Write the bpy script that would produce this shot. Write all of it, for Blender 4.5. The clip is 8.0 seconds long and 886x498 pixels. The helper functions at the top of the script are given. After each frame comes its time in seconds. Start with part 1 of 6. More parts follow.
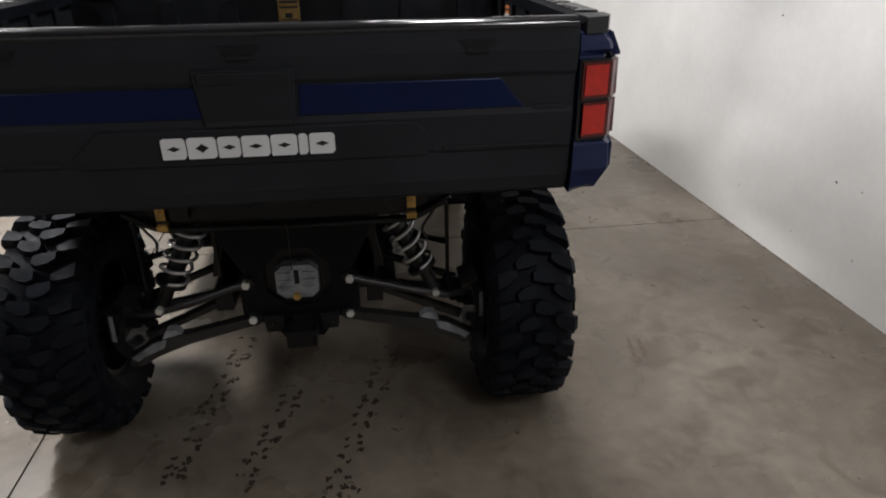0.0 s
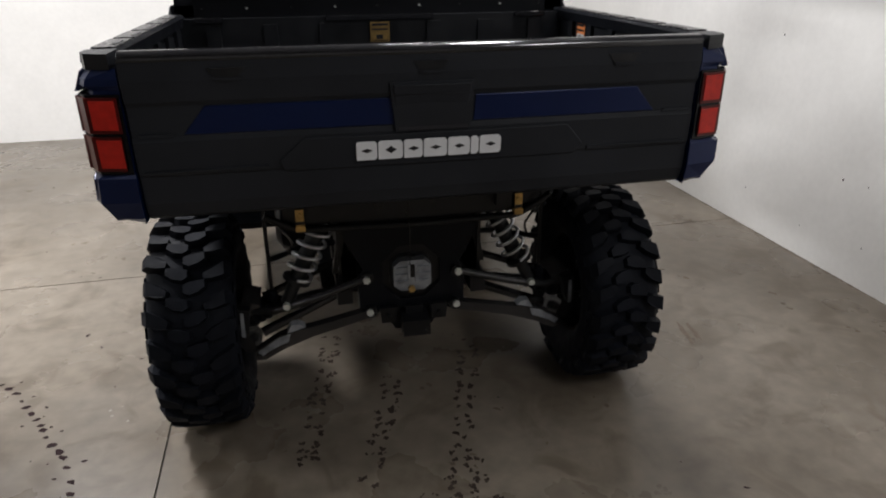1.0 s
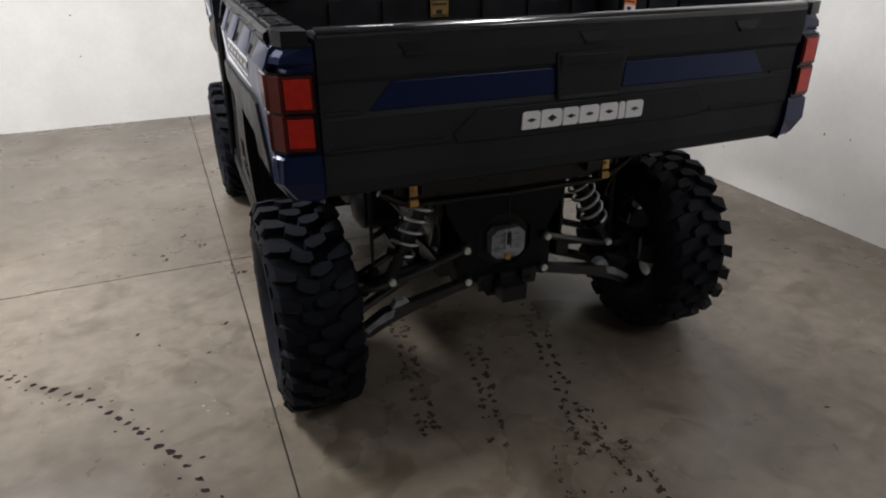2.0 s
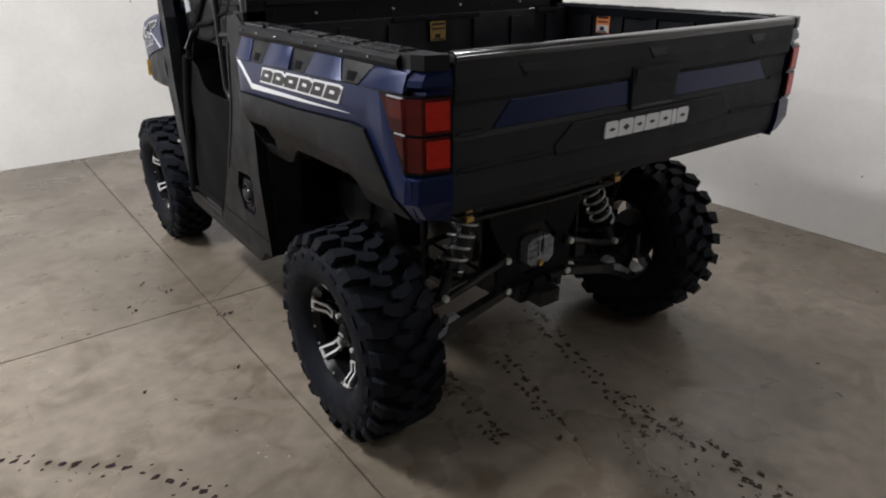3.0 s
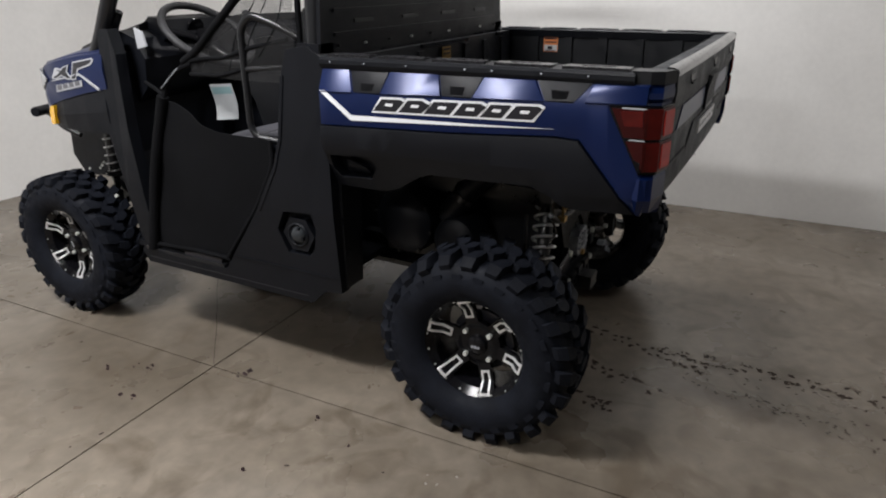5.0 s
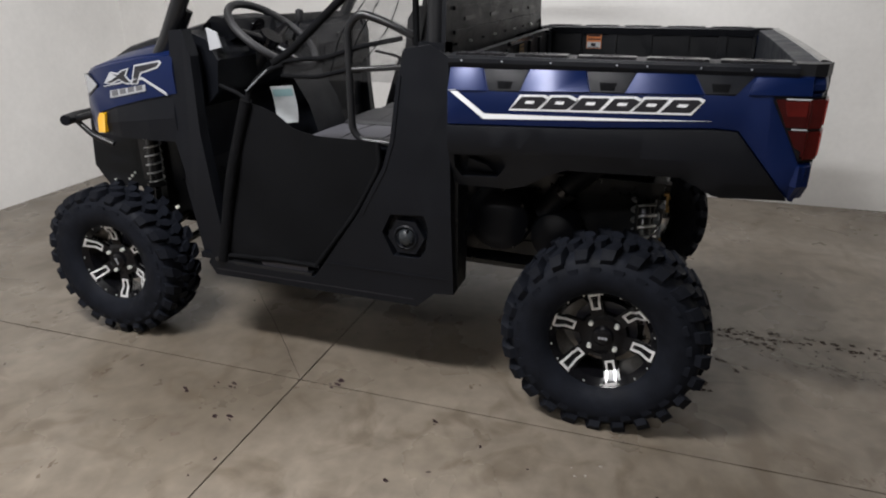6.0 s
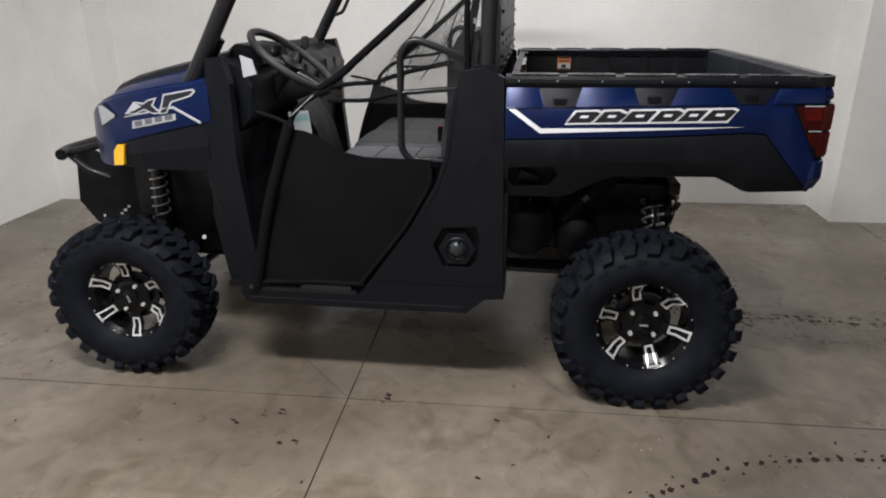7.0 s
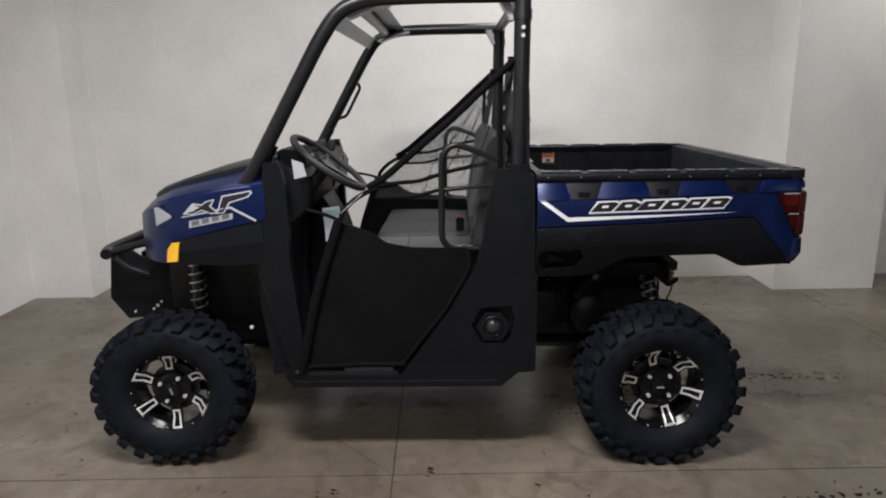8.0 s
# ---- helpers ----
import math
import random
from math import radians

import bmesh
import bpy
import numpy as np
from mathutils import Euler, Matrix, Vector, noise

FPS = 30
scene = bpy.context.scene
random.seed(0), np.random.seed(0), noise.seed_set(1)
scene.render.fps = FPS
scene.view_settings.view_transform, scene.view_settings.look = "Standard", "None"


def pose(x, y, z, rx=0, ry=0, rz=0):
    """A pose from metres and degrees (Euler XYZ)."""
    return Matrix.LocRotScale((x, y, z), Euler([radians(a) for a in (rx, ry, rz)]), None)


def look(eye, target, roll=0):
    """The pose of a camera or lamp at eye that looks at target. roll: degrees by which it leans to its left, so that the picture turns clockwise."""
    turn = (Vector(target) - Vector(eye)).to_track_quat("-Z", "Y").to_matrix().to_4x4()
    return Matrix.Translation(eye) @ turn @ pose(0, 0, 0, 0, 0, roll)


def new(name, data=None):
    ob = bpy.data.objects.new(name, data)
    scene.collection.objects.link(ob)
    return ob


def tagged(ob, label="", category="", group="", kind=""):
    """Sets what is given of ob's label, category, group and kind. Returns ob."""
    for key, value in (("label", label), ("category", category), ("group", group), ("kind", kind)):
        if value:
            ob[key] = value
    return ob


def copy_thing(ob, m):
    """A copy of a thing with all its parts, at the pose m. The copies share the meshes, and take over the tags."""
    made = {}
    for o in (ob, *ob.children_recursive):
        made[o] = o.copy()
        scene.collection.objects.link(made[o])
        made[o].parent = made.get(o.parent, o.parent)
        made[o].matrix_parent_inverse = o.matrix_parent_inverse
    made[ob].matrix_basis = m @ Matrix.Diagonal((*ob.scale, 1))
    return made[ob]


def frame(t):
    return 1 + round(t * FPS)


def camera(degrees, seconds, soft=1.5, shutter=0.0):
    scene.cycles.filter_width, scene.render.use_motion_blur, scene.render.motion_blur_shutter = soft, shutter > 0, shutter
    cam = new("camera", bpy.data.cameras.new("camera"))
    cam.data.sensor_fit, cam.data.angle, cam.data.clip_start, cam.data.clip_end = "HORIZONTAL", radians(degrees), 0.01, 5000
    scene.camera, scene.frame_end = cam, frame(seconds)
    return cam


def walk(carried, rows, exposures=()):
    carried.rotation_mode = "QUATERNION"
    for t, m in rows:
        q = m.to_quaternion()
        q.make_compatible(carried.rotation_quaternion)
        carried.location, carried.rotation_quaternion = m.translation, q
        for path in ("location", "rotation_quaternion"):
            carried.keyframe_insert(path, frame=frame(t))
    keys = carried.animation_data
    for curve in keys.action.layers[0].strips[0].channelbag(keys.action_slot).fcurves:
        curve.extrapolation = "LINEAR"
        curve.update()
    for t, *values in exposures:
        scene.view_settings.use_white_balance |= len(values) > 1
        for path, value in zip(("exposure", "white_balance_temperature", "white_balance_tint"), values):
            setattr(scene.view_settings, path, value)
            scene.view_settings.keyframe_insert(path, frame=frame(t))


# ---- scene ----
cam = camera(67.7, 8.0, 2.0)
PATH = [
    (0, (0.231, -1.927, 1.433), (0.441, -0.134, 0.572), -0.6),
    (0.5, (-0.031, -2.078, 1.459), (0.248, -0.276, 0.638), -0.5),
    (1, (-0.299, -2.085, 1.454), (0.069, -0.292, 0.649), -0.4),
    (1.5, (-0.606, -1.995, 1.458), (-0.104, -0.243, 0.634), -0.3),
    (2, (-0.958, -1.967, 1.455), (-0.303, -0.286, 0.592), -0.5),
    (2.2, (-1.095, -1.946, 1.46), (-0.369, -0.285, 0.615), -0.4),
    (3.3, (-1.736, -1.616, 1.461), (-0.577, -0.198, 0.658), -0.8),
    (3.5, (-1.866, -1.554, 1.475), (-0.651, -0.185, 0.669), -0.8),
    (4, (-2.082, -1.348, 1.447), (-0.741, -0.098, 0.647), -0.7),
    (4.2, (-2.164, -1.222, 1.451), (-0.768, -0.037, 0.646), -0.6),
    (5.3, (-2.622, -0.66, 1.495), (-0.948, 0.134, 0.742), -0.6),
    (5.5, (-2.673, -0.524, 1.485), (-0.992, 0.24, 0.715), -0.6),
    (6, (-2.812, -0.163, 1.488), (-1.069, 0.467, 0.735), -0.4),
    (6.5, (-3.017, 0.15, 1.504), (-1.227, 0.543, 0.703), -0.5),
    (7, (-3.115, 0.453, 1.5), (-1.256, 0.707, 0.809), -0.4),
    (7.5, (-3.216, 0.715, 1.553), (-1.298, 0.813, 0.996), -0.5),
    (8, (-3.407, 0.884, 1.579), (-1.459, 0.917, 1.128), -0.8),
]
EXPOSURES = [(0.0, 0.55, 6500, 10), (2.0, 0.32, 6500, 10), (3.5, 0.20, 6500, 10), (5.5, 0.16, 6500, 10), (6.5, 0.21, 6510, 10), (7.2, 0.17, 6550, 10), (8.0, -0.02, 6600, 10)]
walk(cam, [(t, look(eye, target, roll)) for t, eye, target, roll in PATH], exposures=EXPOSURES)

# ---------- light ----------
world = bpy.data.worlds.new("world")
world.use_nodes = True
scene.world = world
world.node_tree.nodes["Background"].inputs[0].default_value = (1.0, 0.96, 0.9, 1)
world.node_tree.nodes["Background"].inputs[1].default_value = 0.01


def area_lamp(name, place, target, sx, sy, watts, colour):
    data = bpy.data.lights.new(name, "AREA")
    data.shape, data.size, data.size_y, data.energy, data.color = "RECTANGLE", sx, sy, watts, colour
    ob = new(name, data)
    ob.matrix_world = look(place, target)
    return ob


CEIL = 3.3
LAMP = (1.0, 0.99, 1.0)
# Out of view: set to suit shadows and brightness; rear two are added fill.
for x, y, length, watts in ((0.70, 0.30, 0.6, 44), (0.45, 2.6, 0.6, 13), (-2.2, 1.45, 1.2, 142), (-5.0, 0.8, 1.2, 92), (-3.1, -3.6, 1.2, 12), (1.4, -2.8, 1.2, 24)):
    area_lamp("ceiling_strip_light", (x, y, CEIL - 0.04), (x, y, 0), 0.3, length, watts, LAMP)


# ---------- materials ----------
def mat(name, base, rough=0.5, metal=0.0, coat=0.0, grain=0.0, grain_scale=200.0, bump=0.0, bump_scale=150.0,
        blotch=0.0, blotch_scale=6.0, rough_var=0.0, spec=0.5, vary=0.0, coat_rough=0.08):
    m = bpy.data.materials.new(name)
    m.use_nodes = True
    n, l = m.node_tree.nodes, m.node_tree.links
    b = n["Principled BSDF"]
    b.inputs["Roughness"].default_value, b.inputs["Metallic"].default_value = rough, metal
    b.inputs["Coat Weight"].default_value, b.inputs["Coat Roughness"].default_value = coat, coat_rough
    b.inputs["Specular IOR Level"].default_value = spec
    co = n.new("ShaderNodeTexCoord")

    def noise_at(scale, detail=4.0):
        t = n.new("ShaderNodeTexNoise")
        t.inputs["Scale"].default_value, t.inputs["Detail"].default_value = scale, detail
        l.new(co.outputs["Object"], t.inputs["Vector"])
        return t.outputs["Fac"]

    col = n.new("ShaderNodeRGB")
    col.outputs[0].default_value = (*base, 1)
    out = col.outputs[0]
    for amount, scale in ((blotch, blotch_scale), (grain, grain_scale)):
        if amount:
            r = n.new("ShaderNodeMapRange")
            r.inputs["From Min"].default_value, r.inputs["From Max"].default_value = 0.3, 0.7
            r.inputs["To Min"].default_value, r.inputs["To Max"].default_value = 1 - amount, 1 + amount
            l.new(noise_at(scale), r.inputs["Value"])
            mul = n.new("ShaderNodeVectorMath")
            mul.operation = "SCALE"
            l.new(out, mul.inputs[0])
            l.new(r.outputs[0], mul.inputs["Scale"])
            out = mul.outputs[0]
    if vary:
        info = n.new("ShaderNodeObjectInfo")
        r = n.new("ShaderNodeMapRange")
        r.inputs["To Min"].default_value, r.inputs["To Max"].default_value = 1 - vary, 1 + vary
        l.new(info.outputs["Random"], r.inputs["Value"])
        mul = n.new("ShaderNodeVectorMath")
        mul.operation = "SCALE"
        l.new(out, mul.inputs[0])
        l.new(r.outputs[0], mul.inputs["Scale"])
        out = mul.outputs[0]
    l.new(out, b.inputs["Base Color"])
    if rough_var:
        r = n.new("ShaderNodeMapRange")
        r.inputs["From Min"].default_value, r.inputs["From Max"].default_value = 0.3, 0.7
        r.inputs["To Min"].default_value, r.inputs["To Max"].default_value = max(0.02, rough - rough_var), min(1.0, rough + rough_var)
        l.new(noise_at(blotch_scale * 2.3), r.inputs["Value"])
        l.new(r.outputs[0], b.inputs["Roughness"])
    if bump:
        bp = n.new("ShaderNodeBump")
        bp.inputs["Strength"].default_value, bp.inputs["Distance"].default_value = bump, 0.002
        l.new(noise_at(bump_scale), bp.inputs["Height"])
        l.new(bp.outputs[0], b.inputs["Normal"])
    return m


BLUE = mat("blue_metallic_paint", (0.0010, 0.0088, 0.055), 0.35, 0.30, 0.16, coat_rough=0.22, spec=0.3, grain=0.12, grain_scale=900, blotch=0.06, blotch_scale=9)
BLACK = mat("black_moulded_plastic", (0.0046, 0.0053, 0.0074), 0.42, spec=0.17, bump=0.35, bump_scale=420, blotch=0.12, blotch_scale=5, rough_var=0.08)
# Base lifted over the side black to make up for weak rear light.
GATE = mat("textured_black_tailgate", (0.0190, 0.0208, 0.0250), 0.5, spec=0.14, bump=0.35, bump_scale=420, blotch=0.15, blotch_scale=5, rough_var=0.1)
BEDBLACK = mat("black_bed_plastic", (0.0066, 0.0074, 0.0094), 0.40, spec=0.35, bump=0.3, bump_scale=350, blotch=0.15, blotch_scale=7, rough_var=0.1)
DARK = mat("dark_chassis_paint", (0.0056, 0.0060, 0.0072), 0.36, spec=0.4, bump=0.2, bump_scale=90, blotch=0.25, blotch_scale=8, rough_var=0.12)
RAILGLOSS = mat("smooth_black_rail_plastic", (0.012, 0.012, 0.014), 0.15, coat=0.25, spec=0.7, bump=0.06, bump_scale=60, blotch=0.1, rough_var=0.06)
PAD = mat("worn_black_rail_pad", (0.010, 0.010, 0.012), 0.28, spec=0.45, bump=0.3, bump_scale=80, blotch=0.3, blotch_scale=30, rough_var=0.12)
TUBE = mat("satin_black_tube", (0.0075, 0.008, 0.0095), 0.33, spec=0.4, bump=0.1, bump_scale=500, blotch=0.1, blotch_scale=12)
RUBBER = mat("tyre_rubber", (0.0068, 0.0080, 0.0118), 0.62, spec=0.10, bump=0.5, bump_scale=160, blotch=0.3, blotch_scale=14, grain=0.15, grain_scale=120, rough_var=0.12)
GLOSSBLACK = mat("gloss_black_alloy", (0.004, 0.004, 0.005), 0.2, coat=0.0, spec=0.22, blotch=0.1)
ALLOY = mat("machined_aluminium", (0.74, 0.74, 0.74), 0.34, 0.45, grain=0.08, grain_scale=400, blotch=0.08)
CAST = mat("cast_aluminium", (0.30, 0.32, 0.35), 0.42, 0.5, bump=0.8, bump_scale=90, blotch=0.4, blotch_scale=25)
SPRING = mat("silver_spring_steel", (0.66, 0.67, 0.69), 0.3, 0.85, blotch=0.12, blotch_scale=20)
ZINC = mat("yellow_zinc_plate", (0.55, 0.36, 0.13), 0.35, 0.9, blotch=0.3, blotch_scale=40)
BOLT = mat("zinc_bolt", (0.66, 0.68, 0.64), 0.35, 0.4, blotch=0.1)
ARM = mat("grey_powder_coat", (0.062, 0.061, 0.063), 0.26, 0.7, blotch=0.2, blotch_scale=14)
# Three reds paint how one lens glows rearward and dims from the side.
RED = mat("red_lens", (0.075, 0.005, 0.004), 0.3, coat=0.08, spec=0.25, blotch=0.3, blotch_scale=22)
REDBRIGHT = mat("bright_red_lens_glow", (0.48, 0.020, 0.012), 0.3, coat=0.05, spec=0.25, blotch=0.15, blotch_scale=60)
REDDARK = mat("dimmed_red_lens", (0.030, 0.002, 0.002), 0.40, spec=0.2, blotch=0.1, blotch_scale=30)
AMBER = mat("amber_lens", (0.85, 0.46, 0.014), 0.25, coat=0.4)
WHITE = mat("silver_white_decal", (0.72, 0.73, 0.75), 0.4, blotch=0.05)
GREYDECAL = mat("grey_decal", (0.33, 0.34, 0.36), 0.4, blotch=0.08)
SILVER = mat("dull_silver_decal", (0.40, 0.41, 0.43), 0.4, blotch=0.05)
BADGEBAR = mat("dark_grey_print", (0.11, 0.11, 0.12), 0.4)
INK = mat("black_decal", (0.012, 0.012, 0.016), 0.35, blotch=0.05)
ORANGE = mat("orange_warning_label", (0.62, 0.20, 0.06), 0.5, blotch=0.1, blotch_scale=60)
PAPER = mat("white_paper_card", (0.52, 0.54, 0.55), 0.6, blotch=0.06, blotch_scale=30)
CYAN = mat("teal_print", (0.27, 0.42, 0.44), 0.55)
SEAT = mat("grey_seat_vinyl", (0.058, 0.058, 0.068), 0.55, bump=0.4, bump_scale=260, blotch=0.08)
SEATDARK = mat("charcoal_and_shaded_vinyl", (0.014, 0.014, 0.016), 0.6, bump=0.4, bump_scale=260, blotch=0.1)
FABRIC = mat("black_net_fabric", (0.0032, 0.0034, 0.0042), 0.85, spec=0.1, bump=0.7, bump_scale=600, blotch=0.2, blotch_scale=9)
NET = mat("black_net_cord", (0.009, 0.009, 0.010), 0.8)
HEADLAMP = mat("clear_headlamp", (0.34, 0.35, 0.37), 0.12, coat=1.0, blotch=0.15, blotch_scale=18)
CAPGREY = mat("grey_filler_plastic", (0.020, 0.023, 0.026), 0.3, spec=0.35, blotch=0.1)
FLOORDARK = mat("joint_filler", (0.042, 0.035, 0.029), 0.9, blotch=0.3, blotch_scale=20)
MARK = mat("dark_rubber_mark", (0.026, 0.016, 0.017), 0.85, spec=0.08, blotch=0.4, blotch_scale=60)
MARKMID = mat("smudged_rubber_mark", (0.050, 0.038, 0.031), 0.85, spec=0.1, blotch=0.4, blotch_scale=50)
MARKSOFT = mat("faint_scuff_mark", (0.125, 0.098, 0.074), 0.7, spec=0.3, blotch=0.3, blotch_scale=60)
SPECK = mat("floor_glint_tint", (0.32, 0.30, 0.27), 0.6, blotch=0.1)


def concrete():
    m = bpy.data.materials.new("sealed_concrete")
    m.use_nodes = True
    n, l = m.node_tree.nodes, m.node_tree.links
    b = n["Principled BSDF"]
    geo = n.new("ShaderNodeNewGeometry")

    def noise_at(scale, detail, distort=0.0):
        t = n.new("ShaderNodeTexNoise")
        t.inputs["Scale"].default_value, t.inputs["Detail"].default_value, t.inputs["Distortion"].default_value = scale, detail, distort
        l.new(geo.outputs["Position"], t.inputs["Vector"])
        return t.outputs["Fac"]

    ramp = n.new("ShaderNodeValToRGB")
    ramp.color_ramp.elements[0].position, ramp.color_ramp.elements[0].color = 0.28, (0.108, 0.088, 0.065, 1)
    ramp.color_ramp.elements[1].position, ramp.color_ramp.elements[1].color = 0.72, (0.218, 0.186, 0.149, 1)
    l.new(noise_at(1.1, 6, 0.6), ramp.inputs["Fac"])
    fine = n.new("ShaderNodeMapRange")
    fine.inputs["From Min"].default_value, fine.inputs["From Max"].default_value = 0.25, 0.75
    fine.inputs["To Min"].default_value, fine.inputs["To Max"].default_value = 0.80, 1.18
    l.new(noise_at(14, 8), fine.inputs["Value"])
    s1 = n.new("ShaderNodeVectorMath")
    s1.operation = "SCALE"
    l.new(ramp.outputs[0], s1.inputs[0])
    l.new(fine.outputs[0], s1.inputs["Scale"])
    broad = n.new("ShaderNodeMapRange")
    broad.inputs["From Min"].default_value, broad.inputs["From Max"].default_value = 0.35, 0.65
    broad.inputs["To Min"].default_value, broad.inputs["To Max"].default_value = 0.82, 1.10
    l.new(noise_at(0.55, 5, 0.4), broad.inputs["Value"])
    s2 = n.new("ShaderNodeVectorMath")
    s2.operation = "SCALE"
    l.new(s1.outputs[0], s2.inputs[0])
    l.new(broad.outputs[0], s2.inputs["Scale"])
    # worn brownish stains with edges of their own
    stain = n.new("ShaderNodeMapRange")
    stain.inputs["From Min"].default_value, stain.inputs["From Max"].default_value = 0.53, 0.66
    stain.inputs["To Min"].default_value, stain.inputs["To Max"].default_value = 0.0, 0.50
    l.new(noise_at(4.3, 7, 1.2), stain.inputs["Value"])
    mix = n.new("ShaderNodeMix")
    mix.data_type = "RGBA"
    l.new(stain.outputs[0], mix.inputs["Factor"])
    l.new(s2.outputs[0], mix.inputs[6])
    mix.inputs[7].default_value = (0.078, 0.058, 0.038, 1)
    l.new(mix.outputs[2], b.inputs["Base Color"])
    rr = n.new("ShaderNodeMapRange")
    rr.inputs["From Min"].default_value, rr.inputs["From Max"].default_value = 0.3, 0.7
    rr.inputs["To Min"].default_value, rr.inputs["To Max"].default_value = 0.20, 0.42
    l.new(noise_at(2.2, 6), rr.inputs["Value"])
    l.new(rr.outputs[0], b.inputs["Roughness"])
    b.inputs["Specular IOR Level"].default_value = 0.45
    bp = n.new("ShaderNodeBump")
    bp.inputs["Strength"].default_value, bp.inputs["Distance"].default_value = 0.12, 0.002
    l.new(noise_at(60, 6), bp.inputs["Height"])
    l.new(bp.outputs[0], b.inputs["Normal"])
    return m


CONCRETE = concrete()
WALL = mat("warm_white_wall_paint", (0.80, 0.788, 0.765), 0.62, bump=0.35, bump_scale=35, blotch=0.05, blotch_scale=2.5, grain=0.02, grain_scale=30, rough_var=0.08)
CEILPAINT = mat("unseen_ceiling_grey", (0.16, 0.157, 0.153), 0.7, blotch=0.03, blotch_scale=2)


# ---------- mesh helpers ----------
def part(name, bm, material, parent=None, label="", smooth=False):
    me = bpy.data.meshes.new(name)
    bmesh.ops.recalc_face_normals(bm, faces=bm.faces)
    bm.to_mesh(me)
    bm.free()
    me.materials.append(material)
    if smooth:
        me.shade_smooth()
        me.set_sharp_from_angle(angle=radians(38))
    ob = new(name, me)
    if parent is not None:
        ob.parent = parent
    return tagged(ob, label)


def bevel(bm, width, segs=2, angle=25):
    if width:
        edges = [e for e in bm.edges if len(e.link_faces) == 2 and e.calc_face_angle(0) > radians(angle)]
        bmesh.ops.bevel(bm, geom=edges, offset=width, segments=segs, profile=0.5, affect="EDGES", clamp_overlap=True)
    return bm


def box(bm, x0, x1, y0, y1, z0, z1):
    v = [bm.verts.new(p) for p in ((x0, y0, z0), (x1, y0, z0), (x1, y1, z0), (x0, y1, z0), (x0, y0, z1), (x1, y0, z1), (x1, y1, z1), (x0, y1, z1))]
    for f in ((3, 2, 1, 0), (4, 5, 6, 7), (0, 1, 5, 4), (1, 2, 6, 5), (2, 3, 7, 6), (3, 0, 4, 7)):
        bm.faces.new([v[i] for i in f])
    return bm


def boxed(x0, x1, y0, y1, z0, z1, b=0.004):
    return bevel(box(bmesh.new(), x0, x1, y0, y1, z0, z1), b)


def extrude_poly(bm, pts, axis, a, b):
    """A polygon of 2D points, extruded along an axis from a to b. x: points are (y, z); y: (x, z); z: (x, y)."""
    def at(p, c):
        return {"x": (c, p[0], p[1]), "y": (p[0], c, p[1]), "z": (p[0], p[1], c)}[axis]
    lo, hi = [bm.verts.new(at(p, a)) for p in pts], [bm.verts.new(at(p, b)) for p in pts]
    bm.faces.new(lo)
    bm.faces.new(list(reversed(hi)))
    for i in range(len(pts)):
        j = (i + 1) % len(pts)
        bm.faces.new((lo[j], lo[i], hi[i], hi[j]))
    return bm


def prism(pts, axis, a, b, w=0.004, segs=2):
    return bevel(extrude_poly(bmesh.new(), pts, axis, a, b), w, segs)


def sliced(bm, axis, lo, hi, step):
    k = "xyz".index(axis)
    n = int((hi - lo) / step)
    for i in range(1, n):
        co, no = [0, 0, 0], [0, 0, 0]
        co[k], no[k] = lo + (hi - lo) * i / n, 1
        bmesh.ops.bisect_plane(bm, geom=bm.verts[:] + bm.edges[:] + bm.faces[:], plane_co=co, plane_no=no, dist=1e-5)
    return bm


def recess(bm, poly, axis, at, shift):
    """Sinks the part of a flat face inside a convex polygon. axis: the face's axis; at: its place there; shift: how far it sinks."""
    k = "xyz".index(axis)
    u, w = [i for i in range(3) if i != k]
    n = len(poly)
    for i in range(n):
        (a0, b0), (a1, b1) = poly[i], poly[(i + 1) % n]
        co, no = [0, 0, 0], [0, 0, 0]
        co[u], co[w], no[u], no[w] = a0, b0, b1 - b0, a0 - a1
        bmesh.ops.bisect_plane(bm, geom=bm.verts[:] + bm.edges[:] + bm.faces[:], plane_co=co, plane_no=no, dist=1e-6)

    def inside(c):
        side = [(poly[(i + 1) % n][0] - poly[i][0]) * (c[w] - poly[i][1]) - (poly[(i + 1) % n][1] - poly[i][1]) * (c[u] - poly[i][0]) for i in range(n)]
        return all(q > 0 for q in side) or all(q < 0 for q in side)
    faces = [f for f in bm.faces if abs(f.calc_center_median()[k] - at) < 1e-4 and inside(f.calc_center_median())]
    got = bmesh.ops.extrude_face_region(bm, geom=faces)
    bmesh.ops.delete(bm, geom=faces, context="FACES_ONLY")
    move = [0, 0, 0]
    move[k] = shift
    bmesh.ops.translate(bm, verts=[v for v in got["geom"] if isinstance(v, bmesh.types.BMVert)], vec=move)
    return bm


def warped(bm, fn):
    for v in bm.verts:
        v.co = Vector(fn(*v.co))
    return bm


def rounded_path(pts, r, n=5, closed=False):
    """The points with each corner replaced by an arc-like curve of about radius r."""
    pts = [Vector(p) for p in pts]
    out = []
    for i, p in enumerate(pts):
        if not closed and i in (0, len(pts) - 1):
            out.append(p)
            continue
        a, b = pts[i - 1], pts[(i + 1) % len(pts)]
        da, db = (a - p), (b - p)
        d = min(r, da.length * 0.45, db.length * 0.45)
        p0, p1 = p + da.normalized() * d, p + db.normalized() * d
        for k in range(n + 1):
            t = k / n
            out.append(p0 * (1 - t) ** 2 + p * 2 * t * (1 - t) + p1 * t * t)
    return out


